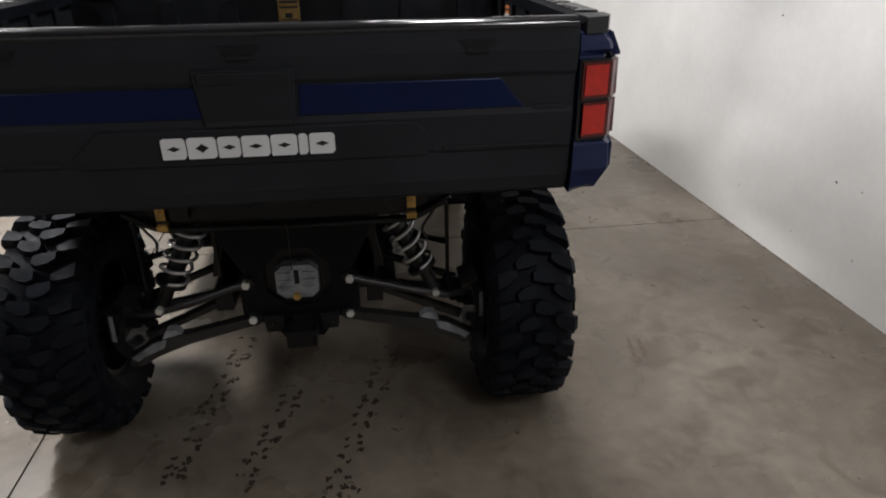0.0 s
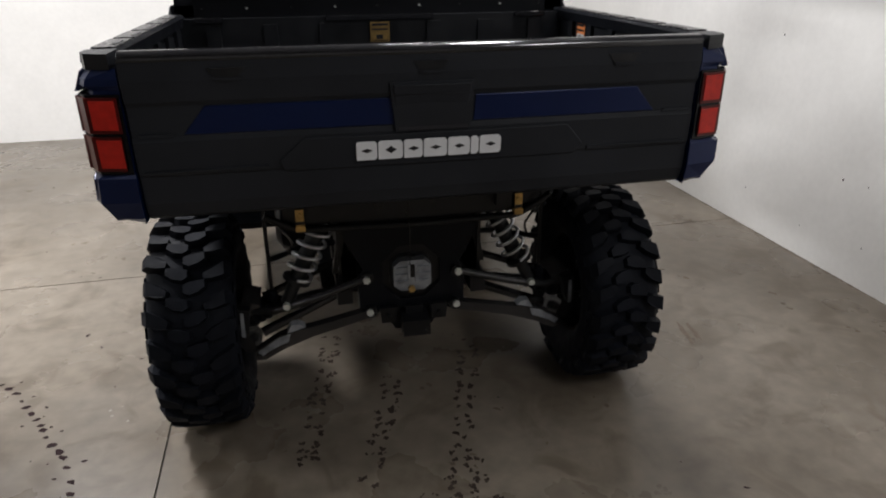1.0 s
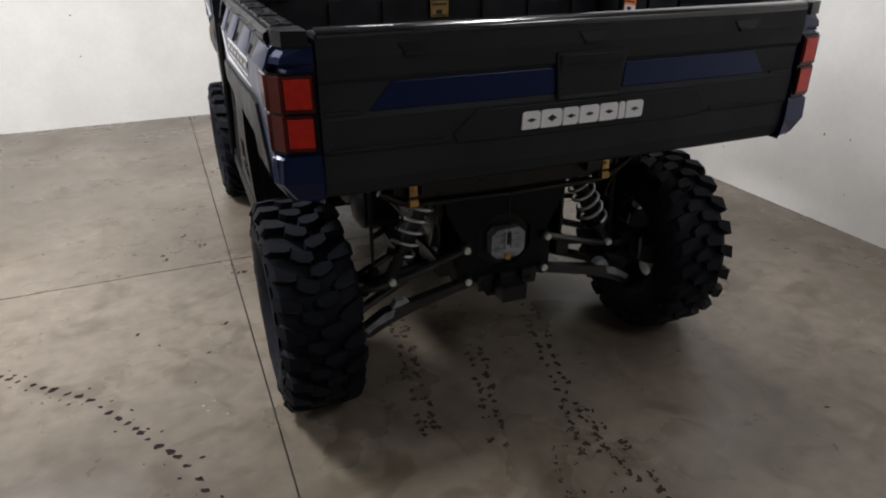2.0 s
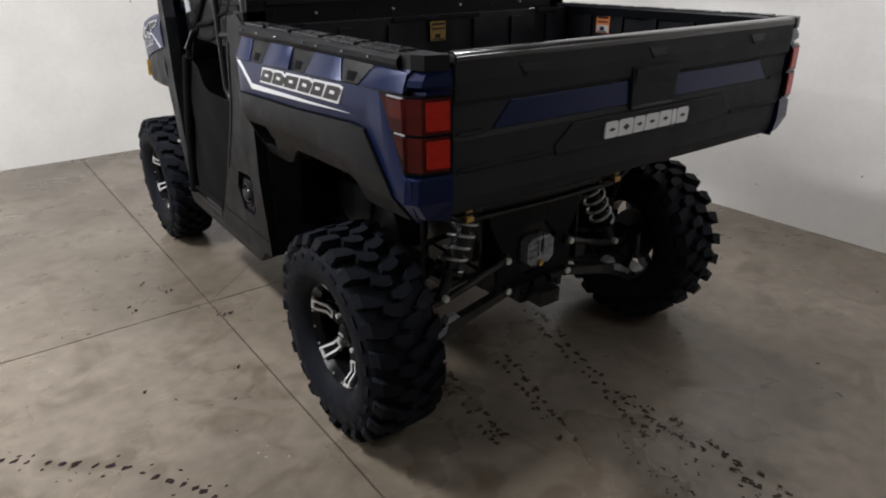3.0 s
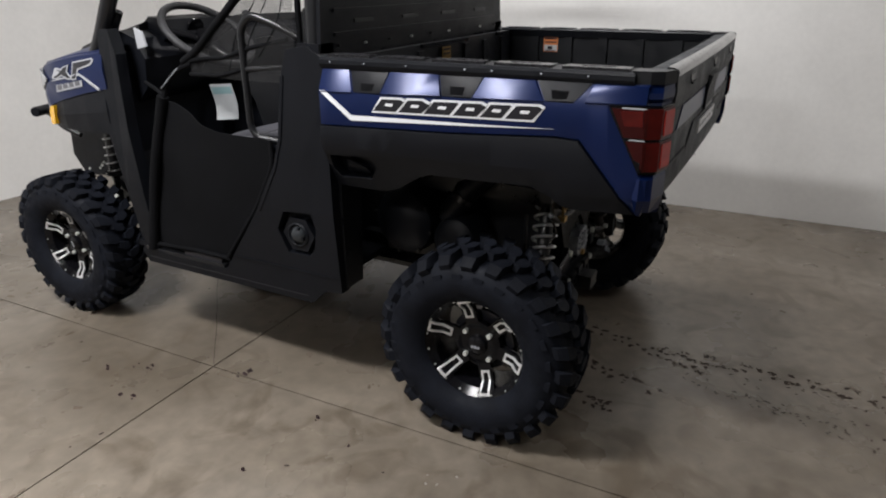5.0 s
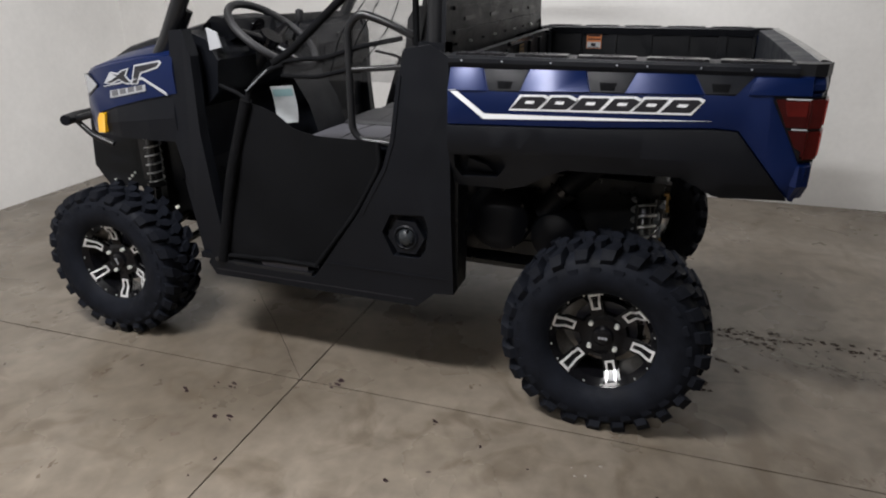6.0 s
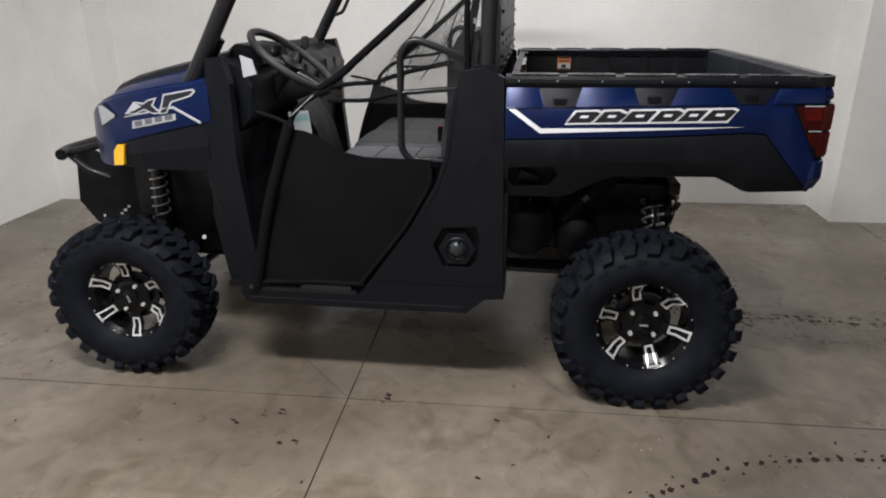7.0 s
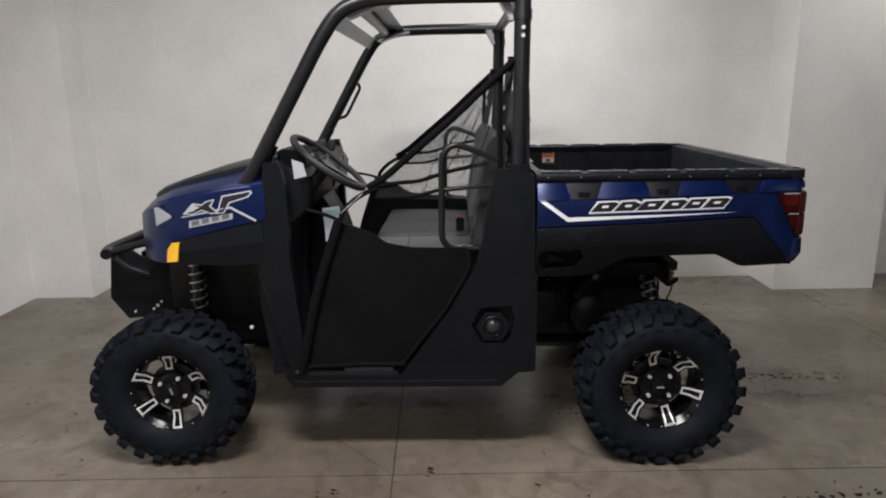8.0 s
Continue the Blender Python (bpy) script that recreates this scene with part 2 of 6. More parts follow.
def tube(bm, pts, r, segs=10, closed=False, flat=1.0):
    """A swept tube. flat squeezes its section across the sweep's second axis."""
    pts = [Vector(p) for p in pts]
    n = len(pts)
    rings = []
    up = None
    for i, p in enumerate(pts):
        a = pts[(i - 1) % n] if (closed or i) else p
        b = pts[(i + 1) % n] if (closed or i < n - 1) else p
        d = (b - a).normalized()
        if up is None:
            up = d.orthogonal().normalized()
        up = (up - d * up.dot(d)).normalized()
        side = d.cross(up)
        rad = r[i] if isinstance(r, (list, tuple)) else r
        rings.append([bm.verts.new(p + (up * math.cos(q) + side * math.sin(q) * flat) * rad) for q in (2 * math.pi * k / segs for k in range(segs))])
    for i in range(n if closed else n - 1):
        A, B = rings[i], rings[(i + 1) % n]
        for k in range(segs):
            bm.faces.new((A[k], A[(k + 1) % segs], B[(k + 1) % segs], B[k]))
    if not closed:
        bm.faces.new(list(reversed(rings[0])))
        bm.faces.new(rings[-1])
    return bm


def tubed(pts, r, corner=0.0, segs=10, closed=False):
    return tube(bmesh.new(), rounded_path(pts, corner, closed=closed) if corner else pts, r, segs, closed)


def lathe(bm, profile, centre, axis="x", segs=32, sign=1, closed_profile=False):
    """Turns (radius, along) points round an axis through centre."""
    c = Vector(centre)
    rings = []
    for r, a in profile:
        ring = []
        for k in range(segs):
            q = 2 * math.pi * k / segs
            u, w = r * math.cos(q), r * math.sin(q)
            off = {"x": (a * sign, u, w), "y": (u, a * sign, w), "z": (u, w, a * sign)}[axis]
            ring.append(bm.verts.new(c + Vector(off)))
        rings.append(ring)
    m = len(rings)
    for i in range(m if closed_profile else m - 1):
        A, B = rings[i], rings[(i + 1) % m]
        for k in range(segs):
            bm.faces.new((A[k], A[(k + 1) % segs], B[(k + 1) % segs], B[k]))
    if not closed_profile:
        for ring in (rings[0], rings[-1]):
            bm.faces.new(ring)
    return bm


def cylinder(p, q, r, segs=14, w=0.0):
    return bevel(tube(bmesh.new(), [p, q], r, segs), w)


def coil(bm, p, q, radius, wire, turns, segs=8, per=18):
    p, q = Vector(p), Vector(q)
    d = (q - p).normalized()
    u = d.orthogonal().normalized()
    w = d.cross(u)
    n = int(turns * per)
    pts = [p + (q - p) * (i / n) + (u * math.cos(2 * math.pi * i / per) + w * math.sin(2 * math.pi * i / per)) * radius for i in range(n + 1)]
    return tube(bm, pts, wire, segs)


def loft(sections, cap=True):
    bm = bmesh.new()
    rows = [[bm.verts.new(p) for p in s] for s in sections]
    for A, B in zip(rows, rows[1:]):
        for k in range(len(A) - 1):
            bm.faces.new((A[k], A[k + 1], B[k + 1], B[k]))
    if cap:
        bm.faces.new(rows[0])
        bm.faces.new(rows[-1])
    return bm


def thing(name, place, label, category, group=""):
    ob = new(name)
    ob.location = place
    ob.empty_display_size = 0.2
    return tagged(ob, label, category, group)


# ---------- the room ----------
def room_wall(name, p, q, thick, height, label):
    """A wall from p to q in plan, with its thickness to the right of that way."""
    p, q = Vector(p), Vector(q)
    d = (q - p).normalized()
    n = Vector((d.y, -d.x)) * thick
    pts = [(p.x, p.y), (q.x, q.y), (q.x + n.x, q.y + n.y), (p.x + n.x, p.y + n.y)]
    return tagged(part(name, extrude_poly(bmesh.new(), pts, "z", 0.0, height), WALL), label, "wall", kind="structure")


def right_x(y):
    return 2.205 - 0.027 * y


def front_y(x):
    return 4.30 + 0.02 * x


room_wall("wall_right", (right_x(6), 6), (right_x(-9), -9), -0.15, CEIL, "warm white painted wall with a few dark specks")
room_wall("wall_front", (-10, front_y(-10)), (right_x(4.3), front_y(right_x(4.3))), -0.15, CEIL, "warm white painted wall ahead of the vehicle")
# Two unseen walls, set far off so black panels reflect less light.
room_wall("wall_left", (-9.6, -9.4), (-9.4, 4.6), -0.15, CEIL, "plain warm white wall added out of view")
room_wall("wall_back", (3.4, -8.4), (-10, -8.8), -0.15, CEIL, "plain warm white wall added out of view")


def pier(name, y0, y1, out, label):
    pts = [(right_x(y0) - out, y0), (right_x(y0), y0), (right_x(y1), y1), (right_x(y1) - out, y1)]
    tagged(part(name, prism(pts, "z", 0.0, CEIL, 0.006), WALL), label, "pier", "wall piers", kind="structure")


pier("wall_pier_1", -2.54, -1.72, 0.43, "white painted square pier standing out of the wall")
pier("wall_pier_2", 3.86, 4.36, 0.325, "white painted corner pier standing out of the wall")
# The ceiling is unseen; its dark grey holds back bounced light.
tagged(part("ceiling", boxed(-10.2, 3.6, -9.4, 5, CEIL, CEIL + 0.1, 0), CEILPAINT), "plain ceiling out of view, dark grey to limit bounced light", "ceiling", kind="structure")


# ---------- the utility vehicle: rear axle at y = 0, nose towards +y ----------
vehicle = thing("utility_vehicle", (0, 0, 0), "dark blue and black two-seat utility vehicle with open cargo box", "vehicle")
ZH = 0.342           # wheel centres


# --- wheels ---
TW = 0.262      # tyre width


def tyre_mesh():
    bm = bmesh.new()
    h = TW / 2
    prof = [(0.178, -h * 0.62), (0.192, -h * 0.80), (0.228, -h * 0.97), (0.268, -h * 1.0), (0.284, -h * 0.95), (0.306, -h * 0.88), (0.322, -h * 0.73), (0.329, -h * 0.45),
            (0.330, 0.0), (0.329, h * 0.45), (0.322, h * 0.73), (0.306, h * 0.88), (0.284, h * 0.95), (0.268, h * 1.0), (0.228, h * 0.97), (0.192, h * 0.80), (0.178, h * 0.62)]
    lathe(bm, prof, (0, 0, 0), "x", 72, closed_profile=True)
    return bm


def lug_mesh(name, poly, lift):
    """A block over the tread: corners (across, round, radius of its base), lifted outwards."""
    bm = bmesh.new()
    lo, hi = [], []
    ca, cg = sum(p[0] for p in poly) / len(poly), sum(p[1] for p in poly) / len(poly)
    for a, g, r in poly:
        for ring, rr, sh in ((lo, r - 0.012, 1.0), (hi, r + lift, 0.86)):
            q = (cg + (g - cg) * sh) / 0.336
            across = ca + (a - ca) * sh
            if ring is lo and r < 0.31:     # the foot of a shoulder block stands in the carcass
                across = max(-TW * 0.43, min(TW * 0.43, across))
            ring.append(bm.verts.new((across, rr * math.cos(q), rr * math.sin(q))))
    bm.faces.new(list(reversed(lo)))
    bm.faces.new(hi)
    for i in range(len(lo)):
        j = (i + 1) % len(lo)
        bm.faces.new((lo[i], lo[j], hi[j], hi[i]))
    bmesh.ops.recalc_face_normals(bm, faces=bm.faces)
    me = bpy.data.meshes.new(name)
    bm.to_mesh(me)
    bm.free()
    me.materials.append(RUBBER)
    return me


def lugs_on(hub):
    """Tread blocks round the tyre, each a piece of its own on shared meshes."""
    h, n = TW / 2, 24
    pitch = 2 * math.pi / n
    kinds = {}
    for s in (-1, 1):
        for long_one, e in ((True, h * 1.01), (False, h * 0.96)):
            kinds["shoulder", s, long_one] = lug_mesh("tread_lug", [(s * e * 1.022, -0.030, 0.302), (s * e * 1.022, 0.016, 0.302), (s * h * 0.86, 0.024, 0.331), (s * h * 0.55, 0.036, 0.336),
                                                                    (s * h * 0.38, 0.036, 0.336), (s * h * 0.34, 0.016, 0.336), (s * h * 0.50, -0.004, 0.336), (s * h * 0.86, -0.026, 0.331)], 0.018)
        kinds["inner", s] = lug_mesh("tread_lug", [(s * h * 0.44, 0.030, 0.336), (s * h * 0.46, 0.056, 0.336), (s * h * 0.30, 0.072, 0.336), (s * h * 0.06, 0.080, 0.336), (-s * h * 0.08, 0.070, 0.336),
                                                   (-s * h * 0.08, 0.044, 0.336), (s * h * 0.10, 0.036, 0.336)], 0.018)
        kinds["bite", s] = lug_mesh("tread_lug", [(s * h * 0.99, -0.018, 0.258), (s * h * 0.99, 0.018, 0.258), (s * h * 0.985, 0.024, 0.290), (s * h * 0.985, -0.024, 0.290)], 0.0012)
    for i in range(n):
        for s in (-1, 1):
            q = i * pitch + (pitch / 2 if s > 0 else 0)
            for me, turn in ((kinds["shoulder", s, i % 2 == 0], q), (kinds["inner", s], q), (kinds["bite", s], q + pitch / 2)):
                ob = new("tread_lug", me)
                ob.parent = hub
                ob.matrix_basis = Matrix.Rotation(turn, 4, "X")


def wheel_at(name_pose):
    hub = part("wheel", lathe(bmesh.new(), [(0.180, -0.085), (0.186, -0.092), (0.186, -0.078), (0.172, -0.070), (0.168, 0.06), (0.180, 0.085), (0.186, 0.092), (0.172, 0.09), (0.160, 0.06), (0.160, -0.06)],
                              (0, 0, 0), "x", 48, closed_profile=True), GLOSSBLACK, vehicle, "mud-terrain tyre on a black alloy rim with machined accents", True)
    part("tyre", tyre_mesh(), RUBBER, hub, "black knobbly mud tyre", True)
    lugs_on(hub)
    # rim face: dished hub with six spokes that climb to the lip, towards -x
    face = bmesh.new()
    lathe(face, [(0.0, -0.040), (0.030, -0.042), (0.060, -0.040), (0.080, -0.034), (0.086, -0.020), (0.06, -0.010), (0.0, -0.010)], (0, 0, 0), "x", 36)
    spine = ((0.060, 0.024, -0.034), (0.090, 0.024, -0.038), (0.136, 0.026, -0.044), (0.162, 0.030, -0.072), (0.176, 0.034, -0.080))
    for k in range(6):
        a = radians(60 * k + 13)
        ca, sa = math.cos(a), math.sin(a)
        rows = []
        for r, g, xo in spine:
            rows.append([face.verts.new((x, r * ca - q * sa, r * sa + q * ca)) for x, q in ((xo, -g), (xo, g), (xo + 0.026, g * 0.8), (xo + 0.026, -g * 0.8))])
        for A, B in zip(rows, rows[1:]):
            for i in range(4):
                face.faces.new((A[i], A[(i + 1) % 4], B[(i + 1) % 4], B[i]))
        face.faces.new(rows[0])
        face.faces.new(rows[-1])
    part("rim_face", bevel(face, 0.0015, 1), GLOSSBLACK, hub, "gloss black six-spoke rim face")
    # brake disc and knuckle behind the spokes
    # Ink black puts the shade inside the rim into the disc's colour.
    part("brake_disc", lathe(bmesh.new(), [(0.04, 0.0), (0.112, 0.0), (0.112, 0.006), (0.04, 0.006)], (0.0, 0, 0), "x", 40, closed_profile=True), INK, hub, "brake disc in ink black for the shade inside the rim")
    back = bmesh.new()
    for k in range(6):
        a = radians(60 * k + 13)
        ca, sa = math.cos(a), math.sin(a)
        ends = [[back.verts.new((x, r * ca - q * sa, r * sa + q * ca)) for x, q in ((xo, -g), (xo, g), (xo + 0.012, g * 0.6), (xo + 0.012, -g * 0.6))] for r, g, xo in ((0.070, 0.017, -0.006), (0.136, 0.019, -0.016), (0.164, 0.022, -0.040))]
        for A, B in zip(ends, ends[1:]):
            for i in range(4):
                back.faces.new((A[i], A[(i + 1) % 4], B[(i + 1) % 4], B[i]))
        back.faces.new(ends[0])
        back.faces.new(ends[-1])
    part("rim_back", back, ALLOY, hub, "bare aluminium spoke backs")
    # machined accents: a flat outline along each spoke, climbing with it on to the lip
    sides = ((0.100, 0.0160, -0.041), (0.134, 0.0170, -0.0465), (0.158, 0.0195, -0.074), (0.175, 0.0210, -0.083))
    for k in range(6):
        a = radians(60 * k + 13)
        ca, sa = math.cos(a), math.sin(a)
        crank = (0.014, 0.014, 0.012, -0.010, 0.004, 0.004)[k]

        def at(r, q, x):
            q += crank * max(0.0, (r - 0.125) / 0.05)
            return (x, r * ca - q * sa, r * sa + q * ca)
        strip = bmesh.new()
        loops = []
        for grow, lift in ((0.0, -0.0025), (0.0072, -0.0025), (0.0072, 0.004), (0.0, 0.004)):
            pts = [(sides[0][0] + grow, sides[0][1] - grow, sides[0][2])] + [(r, q - grow, x) for r, q, x in sides[1:3]] + [(sides[3][0] - grow, sides[3][1] - grow, sides[3][2] + grow * 0.3)]
            loops.append([strip.verts.new(at(r, q, x + lift)) for r, q, x in pts] + [strip.verts.new(at(r, -q, x + lift)) for r, q, x in reversed(pts)])
        for A, B in zip(loops, loops[1:] + loops[:1]):
            for i in range(8):
                strip.faces.new((A[i], A[(i + 1) % 8], B[(i + 1) % 8], B[i]))
        part("spoke_accent", strip, ALLOY, hub, "machined silver spoke outline")
    for k in range(4):
        a = radians(90 * k + 45)
        y, z = 0.062 * math.cos(a), 0.062 * math.sin(a)
        part("lug_nut", cylinder((-0.034, y, z), (-0.054, y, z), 0.0085, 6, 0.001), BOLT, hub, "zinc lug nut")
    part("centre_cap", lathe(bmesh.new(), [(0.0, -0.062), (0.022, -0.061), (0.034, -0.054), (0.037, -0.040), (0.0, -0.040)], (0, 0, 0), "x", 24), GLOSSBLACK, hub, "black centre cap", True)
    bar = bmesh.new()
    for i in range(3):
        box(bar, -0.0655, -0.063, -0.016 + i * 0.011, -0.008 + i * 0.011, -0.004, 0.004)
    part("cap_mark", bar, GREYDECAL, hub, "small grey mark")
    for k in range(18):
        a = radians(20 * k + 6)
        part("rim_rivet", cylinder((-0.074, 0.177 * math.cos(a), 0.177 * math.sin(a)), (-0.082, 0.177 * math.cos(a), 0.177 * math.sin(a)), 0.004, 6), BOLT, hub)
    hub.matrix_basis = name_pose
    return hub


WX, FX, FY = 0.6905, 0.708, 2.122      # rear and front wheel centres
first_wheel = wheel_at(pose(-WX, 0, ZH, 0, 0, 0))
for sx, y, spin, steer in ((-1, FY, 74, 1), (1, 0.0, 40, 0), (1, FY, 75, 2)):
    front = y > 1.0
    slim = Matrix.Diagonal((0.84, 0.957, 0.957, 1)) if front else Matrix.Identity(4)     # narrower front tyres
    m = pose(sx * (FX if front else WX), y, ZH, 0, 0, (180 if sx > 0 else 0) + steer) @ pose(0, 0, 0, spin, 0, 0) @ slim
    copy_thing(first_wheel, m)


# --- cargo box ---
box_before = set(vehicle.children)


def side_x(y, z):
    """Half-width of the box's outer skin."""
    w = 0.795 - 0.006 * max(0.0, (-0.25 - y) / 0.24)
    level = 1.173 - 0.028 * (y - 0.36)
    if z > level:
        w -= 0.46 * (z - level)
    low = 0.992 if y > -0.24 else 0.945      # the arch tucks in above the wheel
    if z < low:
        w -= 0.50 * (low - z)
    return w


def skin(name, poly, out, thick, material, parent, s, label="", w=0.004, step=0.04, hole=None):
    """A side panel from (y, z) points that follows the box's outer skin, standing out of it."""
    ys, zs = [p[0] for p in poly], [p[1] for p in poly]
    bm = extrude_poly(bmesh.new(), poly, "x", 0, 1)
    if hole:
        recess(bm, hole, "x", 0, 0.85)
    sliced(bm, "y", min(ys), max(ys), step)
    for co, no in (((0, 0.36, 1.173), (0, 0.028, 1)), ((0, 0, 0.945), (0, 0, 1)), ((0, 0, 0.992), (0, 0, 1))):
        if min(zs) < co[2] < max(zs) or (co[2] > 1.1 and max(zs) > 1.165):
            bmesh.ops.bisect_plane(bm, geom=bm.verts[:] + bm.edges[:] + bm.faces[:], plane_co=co, plane_no=no, dist=1e-5)
    warped(bm, lambda x, y, z: (s * (side_x(y, z) + out - thick * x), y, z))
    if w:
        bevel(bm, w, 2, 50)
    return part(name, bm, material, parent, label, True)


def name_shapes(s, side):
    """Six leaning shapes with pale borders and dark fills where a product name stands."""
    y, slope = 0.345, 0.028
    for wid, cut in ((0.094, 0.016), (0.090, 0.030), (0.096, 0.006), (0.088, 0.020), (0.078, 0.006), (0.092, 0.016)):
        z0 = 1.1125 + (0.345 - y) * slope
        z1, lean, far = z0 + 0.050, 0.034, y - wid
        rise = wid * slope

        def shape(e):
            return [(y - e, z0 + e), (far + e * 0.8, z0 + rise + e), (far - lean + e * 1.2 + 0.002, z1 + rise - e - cut * 0.4), (far - lean + e + cut, z1 + rise - e), (y - lean - e, z1 - e), (y - lean * 0.5 - e, z0 + 0.025)]
        skin("name_shape", shape(0.0), 0.0022, 0.002, WHITE, side, s, "pale bordered decal shape", 0, 0.3)
        skin("name_fill", shape(0.0062), 0.0032, 0.002, INK, side, s, "", 0, 0.3)
        zc = z0 + 0.027 + rise * 0.5
        yc = (y + far - lean) / 2
        skin("name_gap", [(yc + 0.014, zc - 0.0045), (yc - 0.012, zc - 0.0045), (yc - 0.018, zc + 0.0045), (yc + 0.008, zc + 0.0045)], 0.0040, 0.002, WHITE, side, s, "", 0, 0.3)
        y -= wid - 0.0005


def box_side(s):
    side = skin("box_side", [(0.548, 1.242), (0.548, 1.058), (0.08, 1.074), (-0.254, 1.094), (-0.320, 1.090), (-0.470, 0.912), (-0.482, 0.890), (-0.494, 0.888), (-0.508, 0.94), (-0.508, 0.998), (-0.486, 1.006), (-0.396, 1.186), (-0.396, 1.196), (-0.488, 1.199), (-0.490, 1.242)],
                0.0, 0.022, BLUE, vehicle, s, "metallic dark blue box side", 0.003)
    # raised blue facets between the pockets
    for a0, a1, b1, b0 in ((0.546, 0.440, 0.417, 0.546), (0.288, 0.119, 0.099, 0.312), (-0.029, -0.185, -0.217, 0.000), (-0.346, -0.488, -0.488, -0.330)):
        def lift(y):
            return 1.169 - 0.028 * (y - 0.36)
        skin("side_facet", [(b0, lift(b0)), (b1, lift(b1)), (a1, 1.238), (a0, 1.238)], 0.0045, 0.012, BLUE, side, s, "raised blue facet", 0.0025, 0.08)
    # black lower flare with its arch
    skin("flare", [(0.548, 1.055), (0.08, 1.070), (-0.254, 1.090), (-0.318, 1.087), (-0.468, 0.908), (-0.478, 0.893), (-0.300, 0.884), (-0.275, 0.890), (-0.180, 0.936), (0.16, 0.928), (0.22, 0.902), (0.30, 0.852), (0.36, 0.835), (0.548, 0.835)],
                 0.007, 0.060, BLACK, side, s, "black moulded wheel-arch flare", 0.0045, hole=[(0.530, 0.955), (0.372, 0.965), (0.356, 0.925), (0.39, 0.880), (0.515, 0.872), (0.535, 0.905)])
    # black pockets that hang down between the blue facets
    for a0, a1, b0, b1 in ((0.411, 0.314, 0.438, 0.290), (0.098, 0.002, 0.117, -0.027), (-0.221, -0.296, -0.187, -0.344)):
        ym, zl = (a0 + a1) / 2, 1.169 - 0.028 * ((a0 + a1) / 2 - 0.36)
        skin("tie_pocket", [(b0, 1.240), (a0, zl), (a1, zl), (b1, 1.240)], 0.0012, 0.02, BLACK, side, s, "black tie-down pocket", 0.0012, 0.3)
        # Matte black patch paints the shaded depth of the pocket.
        skin("pocket_slot", [(ym + 0.026, zl + 0.030), (ym + 0.020, zl + 0.008), (ym - 0.020, zl + 0.008), (ym - 0.026, zl + 0.030)], 0.0024, 0.004, FABRIC, side, s, "", 0.001, 0.3)
    # pinstripe: a crank at the front and a long tapering line
    skin("stripe", [(0.545, 1.168), (0.521, 1.169), (0.424, 1.098), (-0.02, 1.107), (-0.245, 1.1135), (-0.02, 1.101), (0.427, 1.081)], 0.0022, 0.002, WHITE, side, s, "white pinstripe decal", 0, 0.2)
    name_shapes(s, side)
    skin("pocket_step", [(0.490, 0.938), (0.425, 0.912), (0.408, 0.888), (0.505, 0.890)], -0.024, 0.02, BLACK, side, s, "moulded step inside the flare pocket", 0.003)
    # top rail
    rail = extrude_poly(bmesh.new(), [(s * 0.772, 1.236), (s * 0.779, 1.250), (s * 0.778, 1.262), (s * 0.768, 1.270), (s * 0.706, 1.275), (s * 0.698, 1.267), (s * 0.702, 1.236)], "y", 0.552, -0.45)
    rail_ob = part("top_rail", bevel(rail, 0.003), BLACK, vehicle, "black plastic box rail with moulded pads")
    for a, b in ((0.53, 0.37), (0.34, 0.18), (0.15, -0.02), (-0.05, -0.22), (-0.25, -0.43)):
        part("rail_pad", bevel(box(bmesh.new(), min(s * 0.708, s * 0.758), max(s * 0.708, s * 0.758), b, a, 1.268, 1.278), 0.007, 4), PAD, rail_ob, "", True)
        ym = (a + b) / 2
        part("pad_slot", boxed(min(s * 0.716, s * 0.726), max(s * 0.716, s * 0.726), ym - 0.045, ym + 0.045, 1.277, 1.2795, 0.001), INK, rail_ob)
    # Studs added in place of the glints along the rail edge.
    for yb in (0.505, 0.375, 0.225, 0.03, -0.055, -0.20, -0.33):
        part("rail_screw", cylinder((s * 0.777, yb, 1.256), (s * 0.7835, yb, 1.2575), 0.0026, 6), CAST, rail_ob, "small bright stud standing in for a glint")
    # inner wall with ribs
    xw = s * 0.712
    inner = part("inner_wall", boxed(min(xw, xw + s * 0.012), max(xw, xw + s * 0.012), -0.47, 0.54, 0.965, 1.240, 0.002), BEDBLACK, vehicle, "black box liner wall")
    for i in range(6):
        yy = 0.375 - i * 0.17
        part("rib", boxed(min(xw - s * 0.012, xw - s * 0.0005), max(xw - s * 0.012, xw - s * 0.0005), yy - 0.02, yy + 0.02, 0.975, 1.236, 0.003), BEDBLACK, inner)
    part("liner_corner", boxed(min(s * 0.684, s * 0.752), max(s * 0.684, s * 0.752), -0.449, -0.438, 0.975, 1.236, 0.002), BEDBLACK, inner, "black liner corner")

    # rear corner post: blue above and below the lamp, pinched over it
    def ring(z, wide, back):
        return [(s * 0.690, -0.455, z), (s * (wide - 0.02), -0.450, z), (s * wide, -0.490 + back, z), (s * (wide - 0.018), -0.522 + back, z), (s * 0.690, -0.538 + back, z)]

    def shell(rows_in):
        bm = bmesh.new()
        rows = [[bm.verts.new(p) for p in ring(*r)] for r in rows_in]
        for A, B in zip(rows, rows[1:]):
            for k in range(5):
                bm.faces.new((A[k], A[(k + 1) % 5], B[(k + 1) % 5], B[k]))
        bm.faces.new(rows[0])
        bm.faces.new(rows[-1])
        return bevel(bm, 0.003)
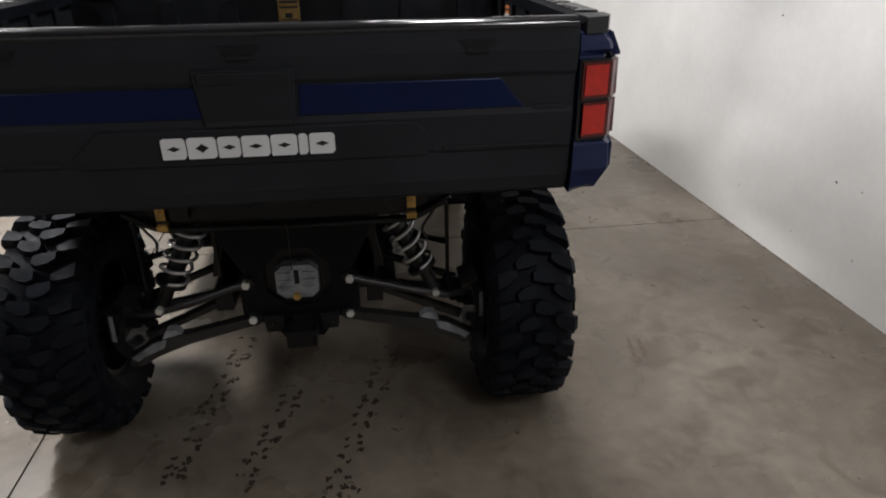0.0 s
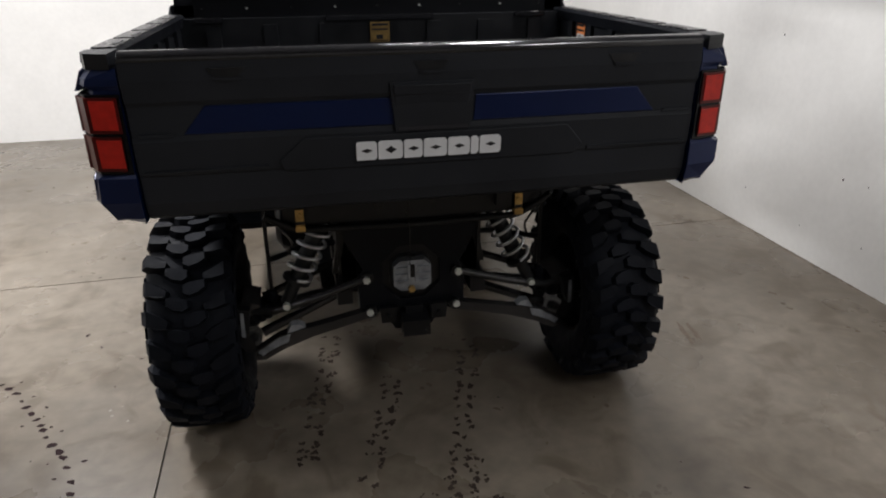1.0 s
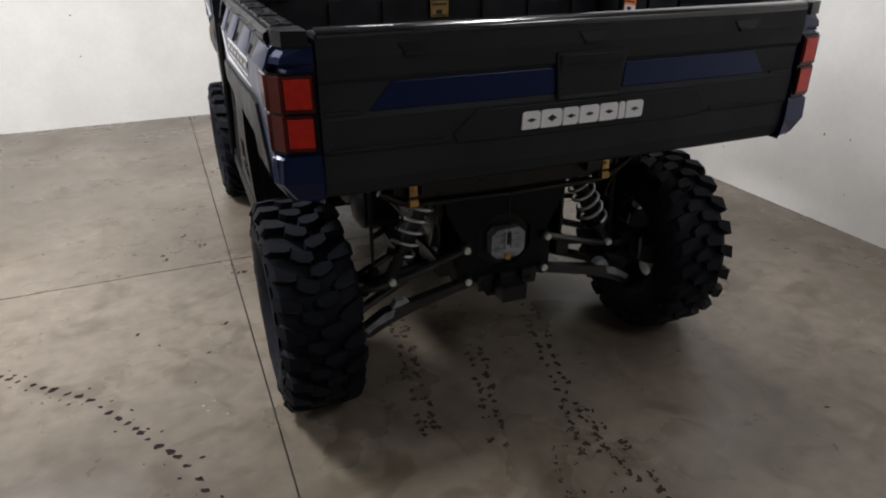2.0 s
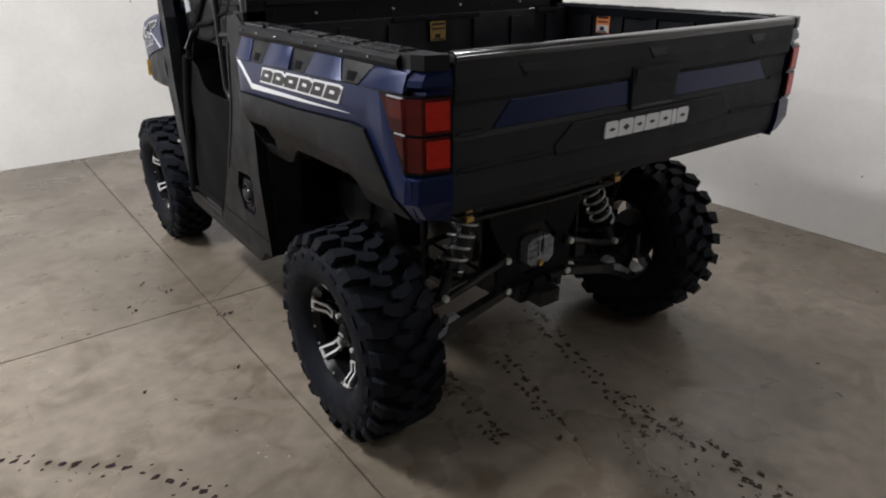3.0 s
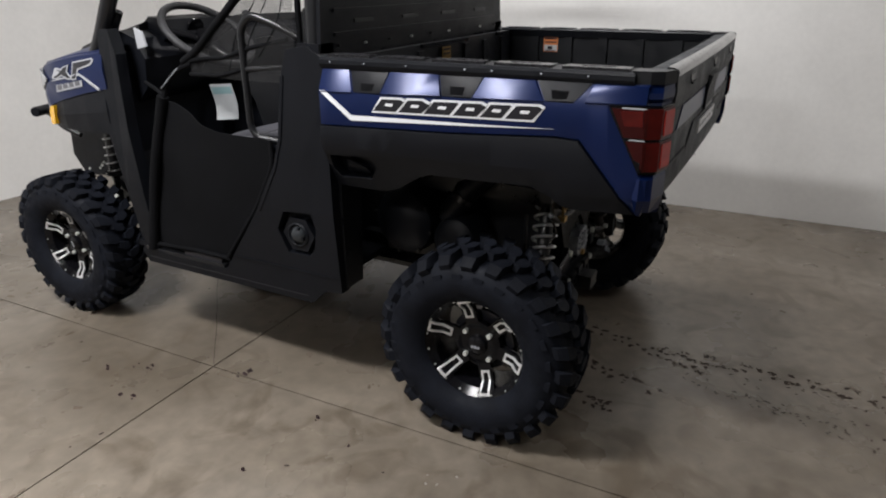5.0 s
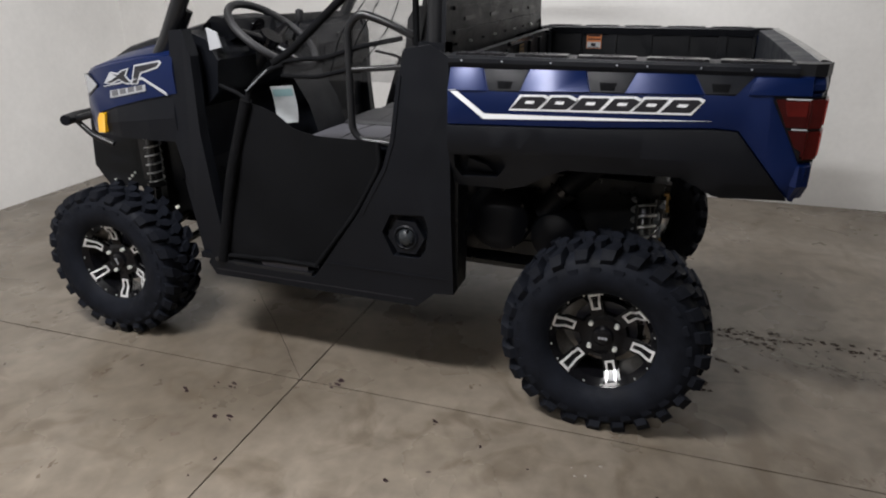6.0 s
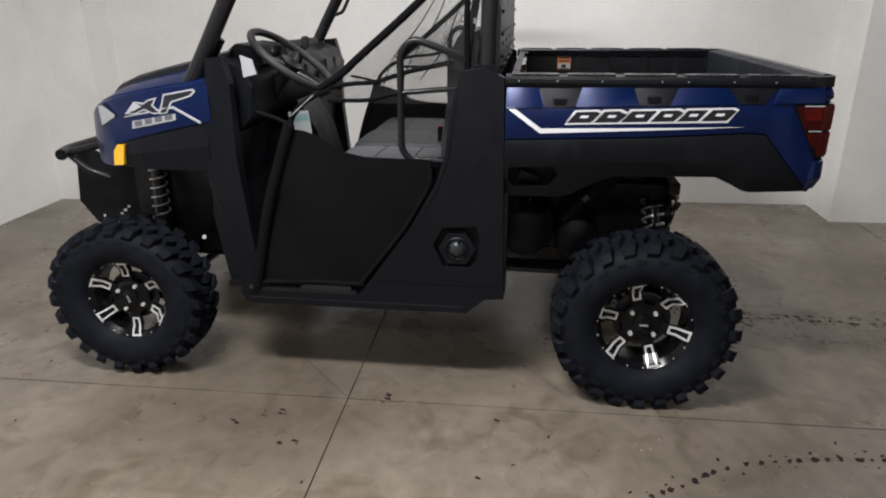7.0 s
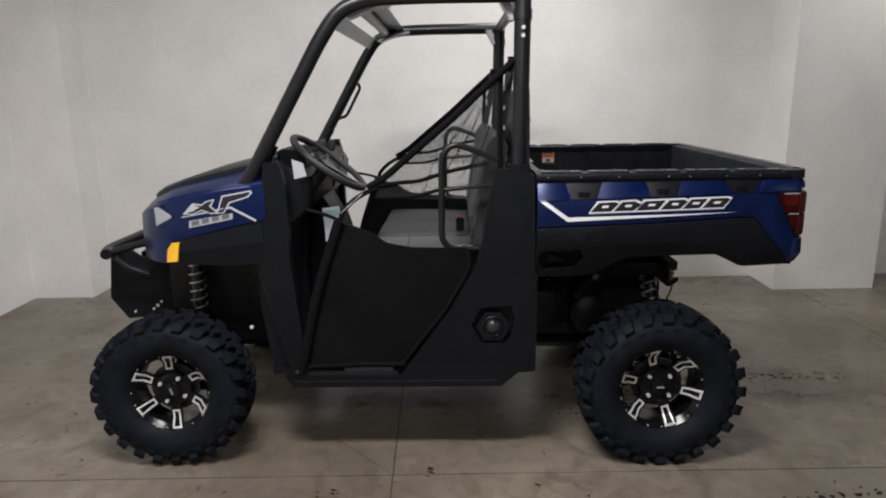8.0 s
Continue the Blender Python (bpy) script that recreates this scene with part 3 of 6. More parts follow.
    corner = part("corner_post", shell([(0.886, 0.720, 0.012), (0.900, 0.768, 0.008), (0.942, 0.797, 0.0), (1.000, 0.793, 0.0), (1.010, 0.778, 0.004), (1.188, 0.768, 0.004), (1.196, 0.764, 0.004), (1.208, 0.780, 0.0), (1.222, 0.776, 0.0), (1.244, 0.758, 0.004)]), BLUE, vehicle, "dark blue rear corner post")
    part("corner_cap", prism([(s * 0.700, -0.440), (s * 0.766, -0.440), (s * 0.766, -0.488), (s * 0.752, -0.520), (s * 0.700, -0.540)], "z", 1.242, 1.275, 0.008), BEDBLACK, corner, "black corner cap")

    # tail lamp that wraps round the corner
    def lamp(z0, z1, y0, y1, grow, inner=0.692):
        secs = []
        for z, ys in ((z0, y0), (z1, y1)):
            secs.append([(s * (0.7885 + grow), ys, z), (s * (0.781 + grow), -0.496, z), (s * (0.762 + grow), -0.522 - grow, z), (s * inner, -0.537 - grow, z), (s * inner, -0.49, z), (s * 0.73, ys, z)])
        bm = bmesh.new()
        A, B = [[bm.verts.new(p) for p in sec] for sec in secs]
        for k in range(6):
            bm.faces.new((A[k], A[(k + 1) % 6], B[(k + 1) % 6], B[k]))
        bm.faces.new(A)
        bm.faces.new(list(reversed(B)))
        return bevel(bm, 0.003, 2, 20)
    housing = part("tail_lamp", lamp(1.012, 1.190, -0.484, -0.388, 0.003), GLOSSBLACK, vehicle, "stacked red tail lamp in a black housing")
    part("upper_lens", lamp(1.106, 1.184, -0.490, -0.486, 0.006, 0.698), RED, housing, "red brake lens")
    part("lower_lens", lamp(1.020, 1.098, -0.492, -0.489, 0.006, 0.704), RED, housing, "red reflector lens")
    for pts in ([(-0.402, 1.182), (-0.486, 1.182), (-0.490, 1.108), (-0.438, 1.108)], [(-0.444, 1.098), (-0.490, 1.098), (-0.494, 1.030), (-0.482, 1.026)]):
        bm = warped(extrude_poly(bmesh.new(), pts, "x", 0, 1), lambda x, y, z: (s * (0.7945 - 0.05 * (-0.40 - y) - 0.006 * x), y, z))
        part("side_lens", bm, REDDARK, housing, "side lens in a darker red for its dim look")
    for z0, z1 in ((1.114, 1.178), (1.028, 1.092)):
        part("lens_core", warped(boxed(0.704, 0.758, 0, 0.004, z0, z1, 0.001), lambda x, y, z: (s * x, -0.5465 + (x - 0.698) * 0.22 + y, z)), REDBRIGHT, housing, "lens core in a brighter red for its rear glow")
    # Redder patch painted where light catches inside the lens.
    part("side_reflector", warped(extrude_poly(bmesh.new(), [(-0.425, 1.176), (-0.482, 1.178), (-0.484, 1.138), (-0.437, 1.138)], "x", 0, 1), lambda x, y, z: (s * (0.7960 - 0.05 * (-0.40 - y) - 0.004 * x), y, z)), RED, housing, "redder patch painted for a glint in the side lens")
    part("lens_rim", warped(extrude_poly(bmesh.new(), [(-0.428, 1.186), (-0.490, 1.186), (-0.490, 1.182), (-0.428, 1.182)], "x", 0, 1), lambda x, y, z: (s * (0.7955 - 0.05 * (-0.40 - y) - 0.004 * x), y, z)), SILVER, housing, "thin bright lens rim")
    part("lens_rim", warped(extrude_poly(bmesh.new(), [(-0.452, 1.104), (-0.492, 1.104), (-0.492, 1.101), (-0.452, 1.101)], "x", 0, 1), lambda x, y, z: (s * (0.7955 - 0.05 * (-0.40 - y) - 0.004 * x), y, z)), SILVER, housing, "thin bright lens rim")


for s in (-1, 1):
    box_side(s)

floor_pan = part("box_floor", boxed(-0.72, 0.72, -0.47, 0.54, 0.935, 0.965, 0.003), BEDBLACK, vehicle, "black ribbed box floor")
for i in range(9):
    xx = -0.6 + i * 0.15
    part("floor_rib", boxed(xx - 0.02, xx + 0.02, -0.45, 0.49, 0.9655, 0.973, 0.003), BEDBLACK, floor_pan)
head = part("box_front_wall", boxed(-0.711, 0.711, 0.510, 0.538, 0.966, 1.262, 0.006), BEDBLACK, vehicle, "black box front wall")
for i in range(7):
    xx = -0.6 + i * 0.2
    if abs(xx) > 0.05:
        part("rib", boxed(xx - 0.025, xx + 0.025, 0.498, 0.5095, 0.985, 1.240, 0.003), BEDBLACK, head)
for a, b in ((-0.66, -0.56), (-0.20, 0.20), (0.52, 0.64)):
    part("front_lip", boxed(a, b, 0.494, 0.508, 1.250, 1.264, 0.004), RAILGLOSS, head)


def warning_label(name, m, parent, dark):
    base = part(name, boxed(-0.036, 0.036, -0.001, 0.001, -0.036, 0.036, 0.0005), ORANGE if not dark else ZINC, parent, "orange warning label with unreadable print")
    if not dark:
        part("label_field", boxed(-0.033, 0.033, -0.0018, -0.0011, -0.034, -0.004, 0), PAPER, base, "white lower field")
    rows = ((0.022, 0.030, -0.030, 0.030), (0.006, 0.012, -0.030, 0.030), (-0.026, -0.010, -0.014, 0.010), (-0.033, -0.029, -0.028, 0.028))
    for z0, z1, x0, x1 in rows:
        part("label_bar", boxed(x0, x1, -0.0026, -0.0019, z0, z1, 0), INK, base)
    base.matrix_basis = m


warning_label("warning_label", pose(-0.004, 0.4965, 1.205), vehicle, True)
warning_label("warning_label", pose(0.7105, 0.295, 1.202, 0, 0, -90), vehicle, False)

# --- tailgate ---
GATE_HALF = 0.686
gate_prof = [(-0.462, 1.266), (-0.536, 1.274), (-0.547, 1.266), (-0.550, 1.215), (-0.546, 1.170), (-0.539, 1.160), (-0.537, 1.092), (-0.541, 1.080), (-0.538, 1.006), (-0.534, 1.000), (-0.531, 0.932), (-0.520, 0.898), (-0.497, 0.885), (-0.462, 0.892), (-0.464, 1.05)]


def bow(x, y, z):
    """The tailgate bulges rearwards in plan."""
    return (x, y + 0.008 * (x / 0.69) ** 2, z)


gate = part("tailgate", warped(bevel(sliced(extrude_poly(bmesh.new(), gate_prof, "x", -GATE_HALF, GATE_HALF), "x", -GATE_HALF, GATE_HALF, 0.07), 0.003), bow), GATE, vehicle, "black moulded tailgate with a blue band")


def gate_y(z):
    pts = ((1.28, -0.548), (1.215, -0.550), (1.170, -0.546), (1.160, -0.539), (1.092, -0.537), (1.080, -0.541), (1.006, -0.538), (1.000, -0.534), (0.932, -0.531), (0.898, -0.520))
    for (z0, y0), (z1, y1) in zip(pts, pts[1:]):
        if z >= z1:
            return y0 + (y1 - y0) * (z0 - z) / (z0 - z1)
    return -0.520


def gate_plate(name, poly, out, material, label="", w=0.002, parent=None):
    bm = extrude_poly(bmesh.new(), poly, "y", 0, 1)
    xs = [p[0] for p in poly]
    if max(xs) - min(xs) > 0.15:
        sliced(bm, "x", min(xs), max(xs), 0.07)
    warped(bm, lambda x, y, z: bow(x, gate_y(z) - out + (out + 0.010) * y, z))
    return part(name, bevel(bm, w), material, parent or gate, label)


for s in (-1, 1):
    gate_plate("gate_stripe", [(s * 0.100, 1.1575), (s * 0.096, 1.0945), (s * 0.574, 1.0945), (s * 0.520, 1.1575)], 0.003, BLUE, "dark blue painted band")
    gate_plate("side_rib", [(s * 0.60, 1.098), (s * 0.595, 1.090), (s * 0.672, 1.090), (s * 0.672, 1.098)], 0.004, GATE)
    gate_plate("lower_rib", [(s * 0.395, 1.014), (s * 0.395, 1.003), (s * 0.672, 1.003), (s * 0.672, 1.012)], 0.005, GATE)
gate_plate("gate_panel", [(-0.312, 1.074), (-0.372, 1.022), (-0.36, 0.995), (0.36, 0.995), (0.384, 1.022), (0.338, 1.074)], 0.005, GATE, "raised centre panel", 0.003)
latch = gate_plate("latch_plate", [(-0.108, 1.194), (-0.095, 1.076), (0.086, 1.076), (0.094, 1.194)], 0.006, GATE, "black latch plate with a finger recess painted dark")
gate_plate("latch_handle", [(-0.100, 1.190), (-0.096, 1.138), (0.084, 1.138), (0.088, 1.190)], 0.012, GATE, "", 0.004, latch)
# Flat darker plates paint the shade of groove, recess and notches.
gate_plate("handle_groove", [(-0.098, 1.166), (-0.098, 1.162), (0.084, 1.162), (0.084, 1.166)], 0.0128, DARK, "", 0.0, latch)
gate_plate("latch_recess", [(-0.092, 1.132), (-0.088, 1.080), (0.080, 1.080), (0.084, 1.132)], 0.0070, INK, "", 0.001, latch)
for xc in (-0.464, -0.008, 0.472):
    gate_plate("gate_notch", [(xc - 0.042, 1.240), (xc - 0.024, 1.218), (xc + 0.024, 1.218), (xc + 0.042, 1.240)], 0.0022, DARK)
    gate_plate("notch_lip", [(xc - 0.028, 1.220), (xc - 0.022, 1.213), (xc + 0.022, 1.213), (xc + 0.028, 1.220)], 0.0060, GATE)
part("gate_lip", warped(sliced(extrude_poly(bmesh.new(), [(-0.516, 1.2725), (-0.519, 1.2785), (-0.528, 1.2782), (-0.537, 1.2770), (-0.543, 1.2745), (-0.548, 1.270), (-0.5505, 1.264), (-0.5490, 1.256), (-0.536, 1.268)], "x", -GATE_HALF + 0.004, GATE_HALF - 0.004), "x", -GATE_HALF, GATE_HALF, 0.07), bow), RAILGLOSS, gate, "smooth upper edge of the tailgate", True)
# seven plain pale shapes where a maker's name stands
x = -0.191
for i, wid in enumerate((0.050, 0.060, 0.046, 0.058, 0.055, 0.020, 0.054)):
    z0, x1 = 1.013, x + wid
    gate_plate("badge_shape", [(x, z0), (x, z0 + 0.041), (x + 0.005, z0 + 0.045), (x1 - 0.007, z0 + 0.045), (x1 - 0.001, z0 + 0.039), (x1 - 0.001, z0 + 0.006), (x1 - 0.007, z0), (x + 0.005, z0)], 0.0085, WHITE, "pale silver badge shape", 0.001)
    if wid > 0.03:
        xm, h = (x + x1) / 2, 0.006 if i != 1 else 0.010
        gate_plate("badge_gap", [(xm - 0.014, z0 + 0.023), (xm - 0.004, z0 + 0.023 - h * 0.6), (xm, z0 + 0.023 - h), (xm + 0.004, z0 + 0.023 - h * 0.6), (xm + 0.014, z0 + 0.023), (xm + 0.004, z0 + 0.023 + h * 0.6), (xm, z0 + 0.023 + h), (xm - 0.004, z0 + 0.023 + h * 0.6)], 0.0095, INK, "", 0)
    x += wid + 0.0022

box_parts = set(vehicle.children) - box_before


# --- underbody at the rear ---
DX, DZ = -0.002, 0.512
plate_bm = extrude_poly(bmesh.new(), [(-0.225, 0.690), (-0.205, 0.715), (0.205, 0.715), (0.225, 0.690), (0.215, 0.640), (0.160, 0.535), (0.178, 0.515), (0.178, 0.365), (0.150, 0.352), (0.105, 0.372), (0.060, 0.300), (-0.060, 0.300), (-0.105, 0.372), (-0.150, 0.352), (-0.178, 0.365), (-0.178, 0.515), (-0.160, 0.535), (-0.215, 0.640)], "y", -0.110, -0.030)
recess(plate_bm, [(DX + 0.105 * math.cos(radians(45 * k + 22.5)), DZ + 0.105 * math.sin(radians(45 * k + 22.5))) for k in range(8)], "y", -0.110, 0.050)
plate = part("rear_frame_plate", bevel(plate_bm, 0.004), BLACK, vehicle, "black stamped rear frame plate")
for sx, z in ((-0.153, 0.509), (0.153, 0.509), (-0.147, 0.388), (0.147, 0.388)):
    part("bolt", cylinder((sx, -0.124, z), (sx, -0.142, z), 0.0125, 6, 0.002), BOLT, plate, "zinc flange bolt")
for sx in (-0.085, 0.0, 0.085):
    part("mount_tab", prism([(sx - 0.03, 0.40), (sx - 0.024, 0.345), (sx + 0.024, 0.345), (sx + 0.03, 0.40)], "y", -0.142, -0.1255, 0.003), DARK, plate)
    part("tab_bolt", cylinder((sx, -0.1405, 0.366), (sx, -0.15, 0.366), 0.009, 6, 0.001), DARK, plate)
part("transaxle", boxed(-0.15, 0.15, -0.095, 0.17, 0.40, 0.70, 0.03), DARK, vehicle, "dark cast transaxle housing")
cover = [(DX + sx * u, DZ + sz * w) for sx, sz, corner in ((1, 1, 0), (-1, 1, 1), (-1, -1, 0), (1, -1, 1)) for u, w in (((0.062, 0.034), (0.040, 0.054)) if not corner else ((0.040, 0.054), (0.062, 0.034)))]
diff = part("differential", prism(cover, "y", -0.1380, -0.0750, 0.010, 3), CAST, vehicle, "cast aluminium differential cover", True)
part("cover_flange", prism([(DX + (x - DX) * 1.16, DZ + (z - DZ) * 1.16) for x, z in cover], "y", -0.1000, -0.0740, 0.004), DARK, diff, "dark flange")
for a in range(0, 360, 60):
    q = radians(a + 20)
    part("cover_bolt", cylinder((DX + 0.062 * math.cos(q), -0.0980, DZ + 0.056 * math.sin(q)), (DX + 0.062 * math.cos(q), -0.1060, DZ + 0.056 * math.sin(q)), 0.0055, 6), ARM, diff)
# Raised dark strip paints the shade in the cover's slot.
part("cover_slot", boxed(DX - 0.007, DX + 0.007, -0.1395, -0.1300, DZ - 0.006, DZ + 0.040, 0.001), DARK, diff, "dark strip painting a slot's shade")
for sx in (-0.036, 0.036):
    for k in range(3):
        part("cover_rib", boxed(DX + sx - 0.018, DX + sx + 0.018, -0.1450, -0.1360, DZ - 0.022 + k * 0.024, DZ - 0.014 + k * 0.024, 0.002), CAST, diff)
for sx in (-0.012, 0.012):
    part("cover_rib", boxed(DX + sx - 0.003, DX + sx + 0.003, -0.1450, -0.1360, DZ - 0.02, DZ + 0.044, 0.002), CAST, diff)
part("drain_plug", cylinder((-0.006, -0.12, 0.466), (-0.006, -0.1500, 0.466), 0.012, 6, 0.002), ZINC, diff, "brass drain plug")
part("hitch_receiver", boxed(-0.045, 0.045, -0.20, 0.02, 0.318, 0.374, 0.006), DARK, vehicle, "black tow hitch receiver")
part("bed_hinge_bar", boxed(-0.45, 0.45, -0.14, -0.10, 0.80, 0.84, 0.005), DARK, vehicle, "black box pivot bar")
part("muffler", cylinder((-0.24, -0.02, 0.80), (0.26, -0.02, 0.80), 0.085, 20, 0.02), DARK, vehicle, "dark oval silencer", True)
part("heat_shield", boxed(-0.10, 0.12, -0.13, -0.115, 0.795, 0.835, 0.004), CAST, vehicle, "bare metal heat shield edge")
part("hanging_wire", tubed([(-0.012, -0.15, 0.72), (-0.010, -0.155, 0.66), (-0.012, -0.155, 0.56)], 0.0013, 0.02, 6), ARM, vehicle, "thin grey breather wire")
for s in (-1, 1):
    part("frame_rail", boxed(min(s * 0.20, s * 0.25), max(s * 0.20, s * 0.25), -0.12, 2.05, 0.42, 0.48, 0.006), DARK, vehicle, "black steel frame rail")
    part("upper_rail", boxed(min(s * 0.27, s * 0.32), max(s * 0.27, s * 0.32), -0.16, 0.9, 0.74, 0.80, 0.006), DARK, vehicle, "black steel box rail")


def front_gear(s):
    """Arms, damper and knuckle of one front wheel."""
    y0 = 2.06
    yi, yo = y0 + 0.125, y0 + 0.055
    up = part("upper_arm", tubed([(s * 0.155, yi, 0.507), (s * 0.40, yo + 0.03, 0.428), (s * 0.480, yo, 0.408)], 0.0145, 0.05), ARM, vehicle, "grey tubular upper suspension arm", True)
    part("arm_leg", tubed([(s * 0.155, y0 - 0.14, 0.507), (s * 0.45, y0 - 0.02, 0.416)], 0.0145), ARM, up)
    low_pts = [(s * 0.150, 0.372), (s * 0.150, 0.400), (s * 0.40, 0.352), (s * 0.545, 0.300), (s * 0.545, 0.270), (s * 0.50, 0.268), (s * 0.38, 0.318)]
    low = part("lower_arm", prism(low_pts, "y", yi - 0.016, yi + 0.016, 0.005), ARM, vehicle, "grey boxed lower suspension arm")
    part("arm_leg", tubed([(s * 0.150, y0 - 0.15, 0.385), (s * 0.52, y0 - 0.01, 0.285)], 0.018), ARM, low)
    knuckle = part("knuckle", prism([(s * 0.500, 0.265), (s * 0.560, 0.255), (s * 0.585, 0.30), (s * 0.585, 0.42), (s * 0.545, 0.450), (s * 0.470, 0.435), (s * 0.490, 0.40), (s * 0.535, 0.38), (s * 0.535, 0.32)], "y", y0 - 0.05, y0 + 0.06, 0.006), ARM, vehicle, "grey cast wheel knuckle")
    part("wheel_stub", cylinder((s * 0.53, y0, ZH), (s * 0.66, y0, ZH), 0.045, 20, 0.004), DARK, knuckle)
    axle = part("drive_shaft", cylinder((s * 0.10, y0, 0.455), (s * 0.53, y0, 0.365), 0.016, 12), DARK, vehicle, "black drive shaft")
    rubber_boot((s * 0.42, y0, 0.388), (s * 0.52, y0, 0.367), axle)
    top, foot = Vector((s * 0.47, y0 - 0.022, 0.90)), Vector((s * 0.50, y0 - 0.022, 0.42))
    damper = part("damper", cylinder(top, foot, 0.014, 14), DARK, vehicle, "gas damper with a silver coil spring", True)
    w = foot - top
    part("damper_body", cylinder(top + w * 0.02, top + w * 0.56, 0.027, 18, 0.004), DARK, damper, "black damper body", True)
    part("coil_spring", coil(bmesh.new(), top + w * 0.14, top + w * 0.56, 0.034, 0.0042, 5.2), SPRING, damper, "coil spring", True)
    part("spring_seat", cylinder(top + w * 0.57, top + w * 0.60, 0.040, 20, 0.003), DARK, damper, "black spring seat", True)
    part("spring_cap", cylinder(top + w * 0.02, top + w * 0.055, 0.040, 20, 0.003), DARK, damper, "black spring cap", True)
    part("damper_fork", cylinder(top + w * 0.75, foot, 0.022, 14, 0.003), DARK, damper)
    # Dark sheet added to close the well behind the front spring.
    part("wheel_well_wing", prism([(y0 - 0.30, 0.90), (y0 - 0.32, 0.50), (y0 - 0.05, 0.56), (y0 + 0.14, 0.60), (y0 + 0.14, 0.90)], "x", s * 0.385, s * 0.395, 0.002), DARK, vehicle, "dark sheet added inside the wheel well")


def rubber_boot(p, q, parent):
    a, b = Vector(p), Vector(q)
    n = 9
    bm = tube(bmesh.new(), [a + (b - a) * i / n for i in range(n + 1)], [0.022 + 0.026 * i / n + (0.006 if i % 2 else 0) for i in range(n + 1)], 18)
    part("rubber_boot", bm, RUBBER, parent, "ribbed rubber boot", True)


for s in (-1, 1):
    front_gear(s)

# engine and drive under the box
engine = part("engine_block", boxed(-0.22, 0.22, 0.16, 0.62, 0.46, 0.78, 0.03), DARK, vehicle, "dark engine and gearbox")
for i in range(6):
    part("engine_fin", boxed(-0.24, -0.2205, 0.20 + i * 0.05, 0.215 + i * 0.05, 0.62, 0.75, 0.002), DARK, engine)
clutch = part("clutch_cover", lathe(bmesh.new(), [(0.0, -0.455), (0.05, -0.455), (0.09, -0.445), (0.125, -0.42), (0.135, -0.38), (0.135, -0.30), (0.0, -0.30)], (0, 0.47, 0.62), "x", 36), BLACK, vehicle, "black plastic clutch cover", True)
part("clutch_cover_rear", lathe(bmesh.new(), [(0.0, -0.44), (0.06, -0.44), (0.09, -0.42), (0.10, -0.38), (0.10, -0.30), (0.0, -0.30)], (0, 0.24, 0.58), "x", 32), BLACK, clutch, "", True)
for k in range(8):
    q = radians(45 * k + 10)
    part("cover_screw", cylinder((-0.41, 0.47 + 0.126 * math.cos(q), 0.62 + 0.126 * math.sin(q)), (-0.43, 0.47 + 0.126 * math.cos(q), 0.62 + 0.126 * math.sin(q)), 0.006, 6), DARK, clutch)
part("intake_duct", tubed([(-0.36, 0.30, 0.66), (-0.40, 0.20, 0.78), (-0.38, 0.12, 0.86), (-0.30, 0.06, 0.90)], 0.045, 0.12, 14), BLACK, vehicle, "black intake duct", True)
part("duct_clamp", cylinder((-0.392, 0.215, 0.760), (-0.398, 0.20, 0.782), 0.049, 18), ARM, vehicle, "steel hose clamp", True)
# Filler box added so the space behind the front springs stays dark.
part("front_drive_housing", boxed(-0.36, 0.36, 1.76, 2.20, 0.42, 0.93, 0.03), DARK, vehicle, "dark box added to fill the front wheel wells")
part("skid_plate", boxed(-0.30, 0.30, 0.05, 2.15, 0.375, 0.395, 0.006), DARK, vehicle, "black skid plate under the chassis")
part("mud_flap", prism([(-0.72, 0.44), (-0.62, 0.44), (-0.60, 0.86), (-0.72, 0.86)], "y", 0.535, 0.548, 0.003), DARK, vehicle, "black plastic wheel-well liner")
part("mud_flap", prism([(0.72, 0.44), (0.62, 0.44), (0.60, 0.86), (0.72, 0.86)], "y", 0.535, 0.548, 0.003), DARK, vehicle, "black plastic wheel-well liner")


# floor, firewall, dash
pan = part("cab_floor", boxed(-0.70, 0.70, 0.66, 1.66, 0.400, 0.425, 0.004), BLACK, vehicle, "black plastic cab floor")
for k in range(8):
    part("tread_rib", boxed(-0.60, -0.10, 0.98 + k * 0.07, 0.995 + k * 0.07, 0.4255, 0.432, 0.002), BLACK, pan)
part("firewall", prism([(1.60, 0.42), (1.66, 0.42), (1.70, 0.70), (1.66, 1.22), (1.58, 1.22), (1.60, 0.70)], "x", -0.68, 0.68, 0.006), BLACK, vehicle, "black firewall")
dash = part("dashboard", prism([(1.66, 1.300), (1.58, 1.318), (1.50, 1.290), (1.455, 1.215), (1.47, 1.10), (1.53, 1.04), (1.62, 1.02), (1.66, 1.1)], "x", -0.63, 0.63, 0.016, 3), BLACK, vehicle, "black moulded dashboard", True)
part("dash_hood", prism([(1.63, 1.31), (1.56, 1.365), (1.47, 1.355), (1.45, 1.29), (1.50, 1.27)], "x", -0.50, -0.22, 0.014, 3), BLACK, dash, "instrument hood", True)
part("gauge", cylinder((-0.36, 1.462, 1.318), (-0.36, 1.452, 1.314), 0.042, 24, 0.002), GLOSSBLACK, dash, "round gauge glass", True)
for xx in (-0.10, 0.05, 0.35, 0.50):
    part("dash_vent", boxed(xx - 0.05, xx + 0.05, 1.452, 1.466, 1.20, 1.25, 0.006), DARK, dash)
part("glove_lid", prism([(1.450, 1.20), (1.462, 1.11), (1.472, 1.11), (1.460, 1.20)], "x", 0.16, 0.56, 0.003), BLACK, dash)
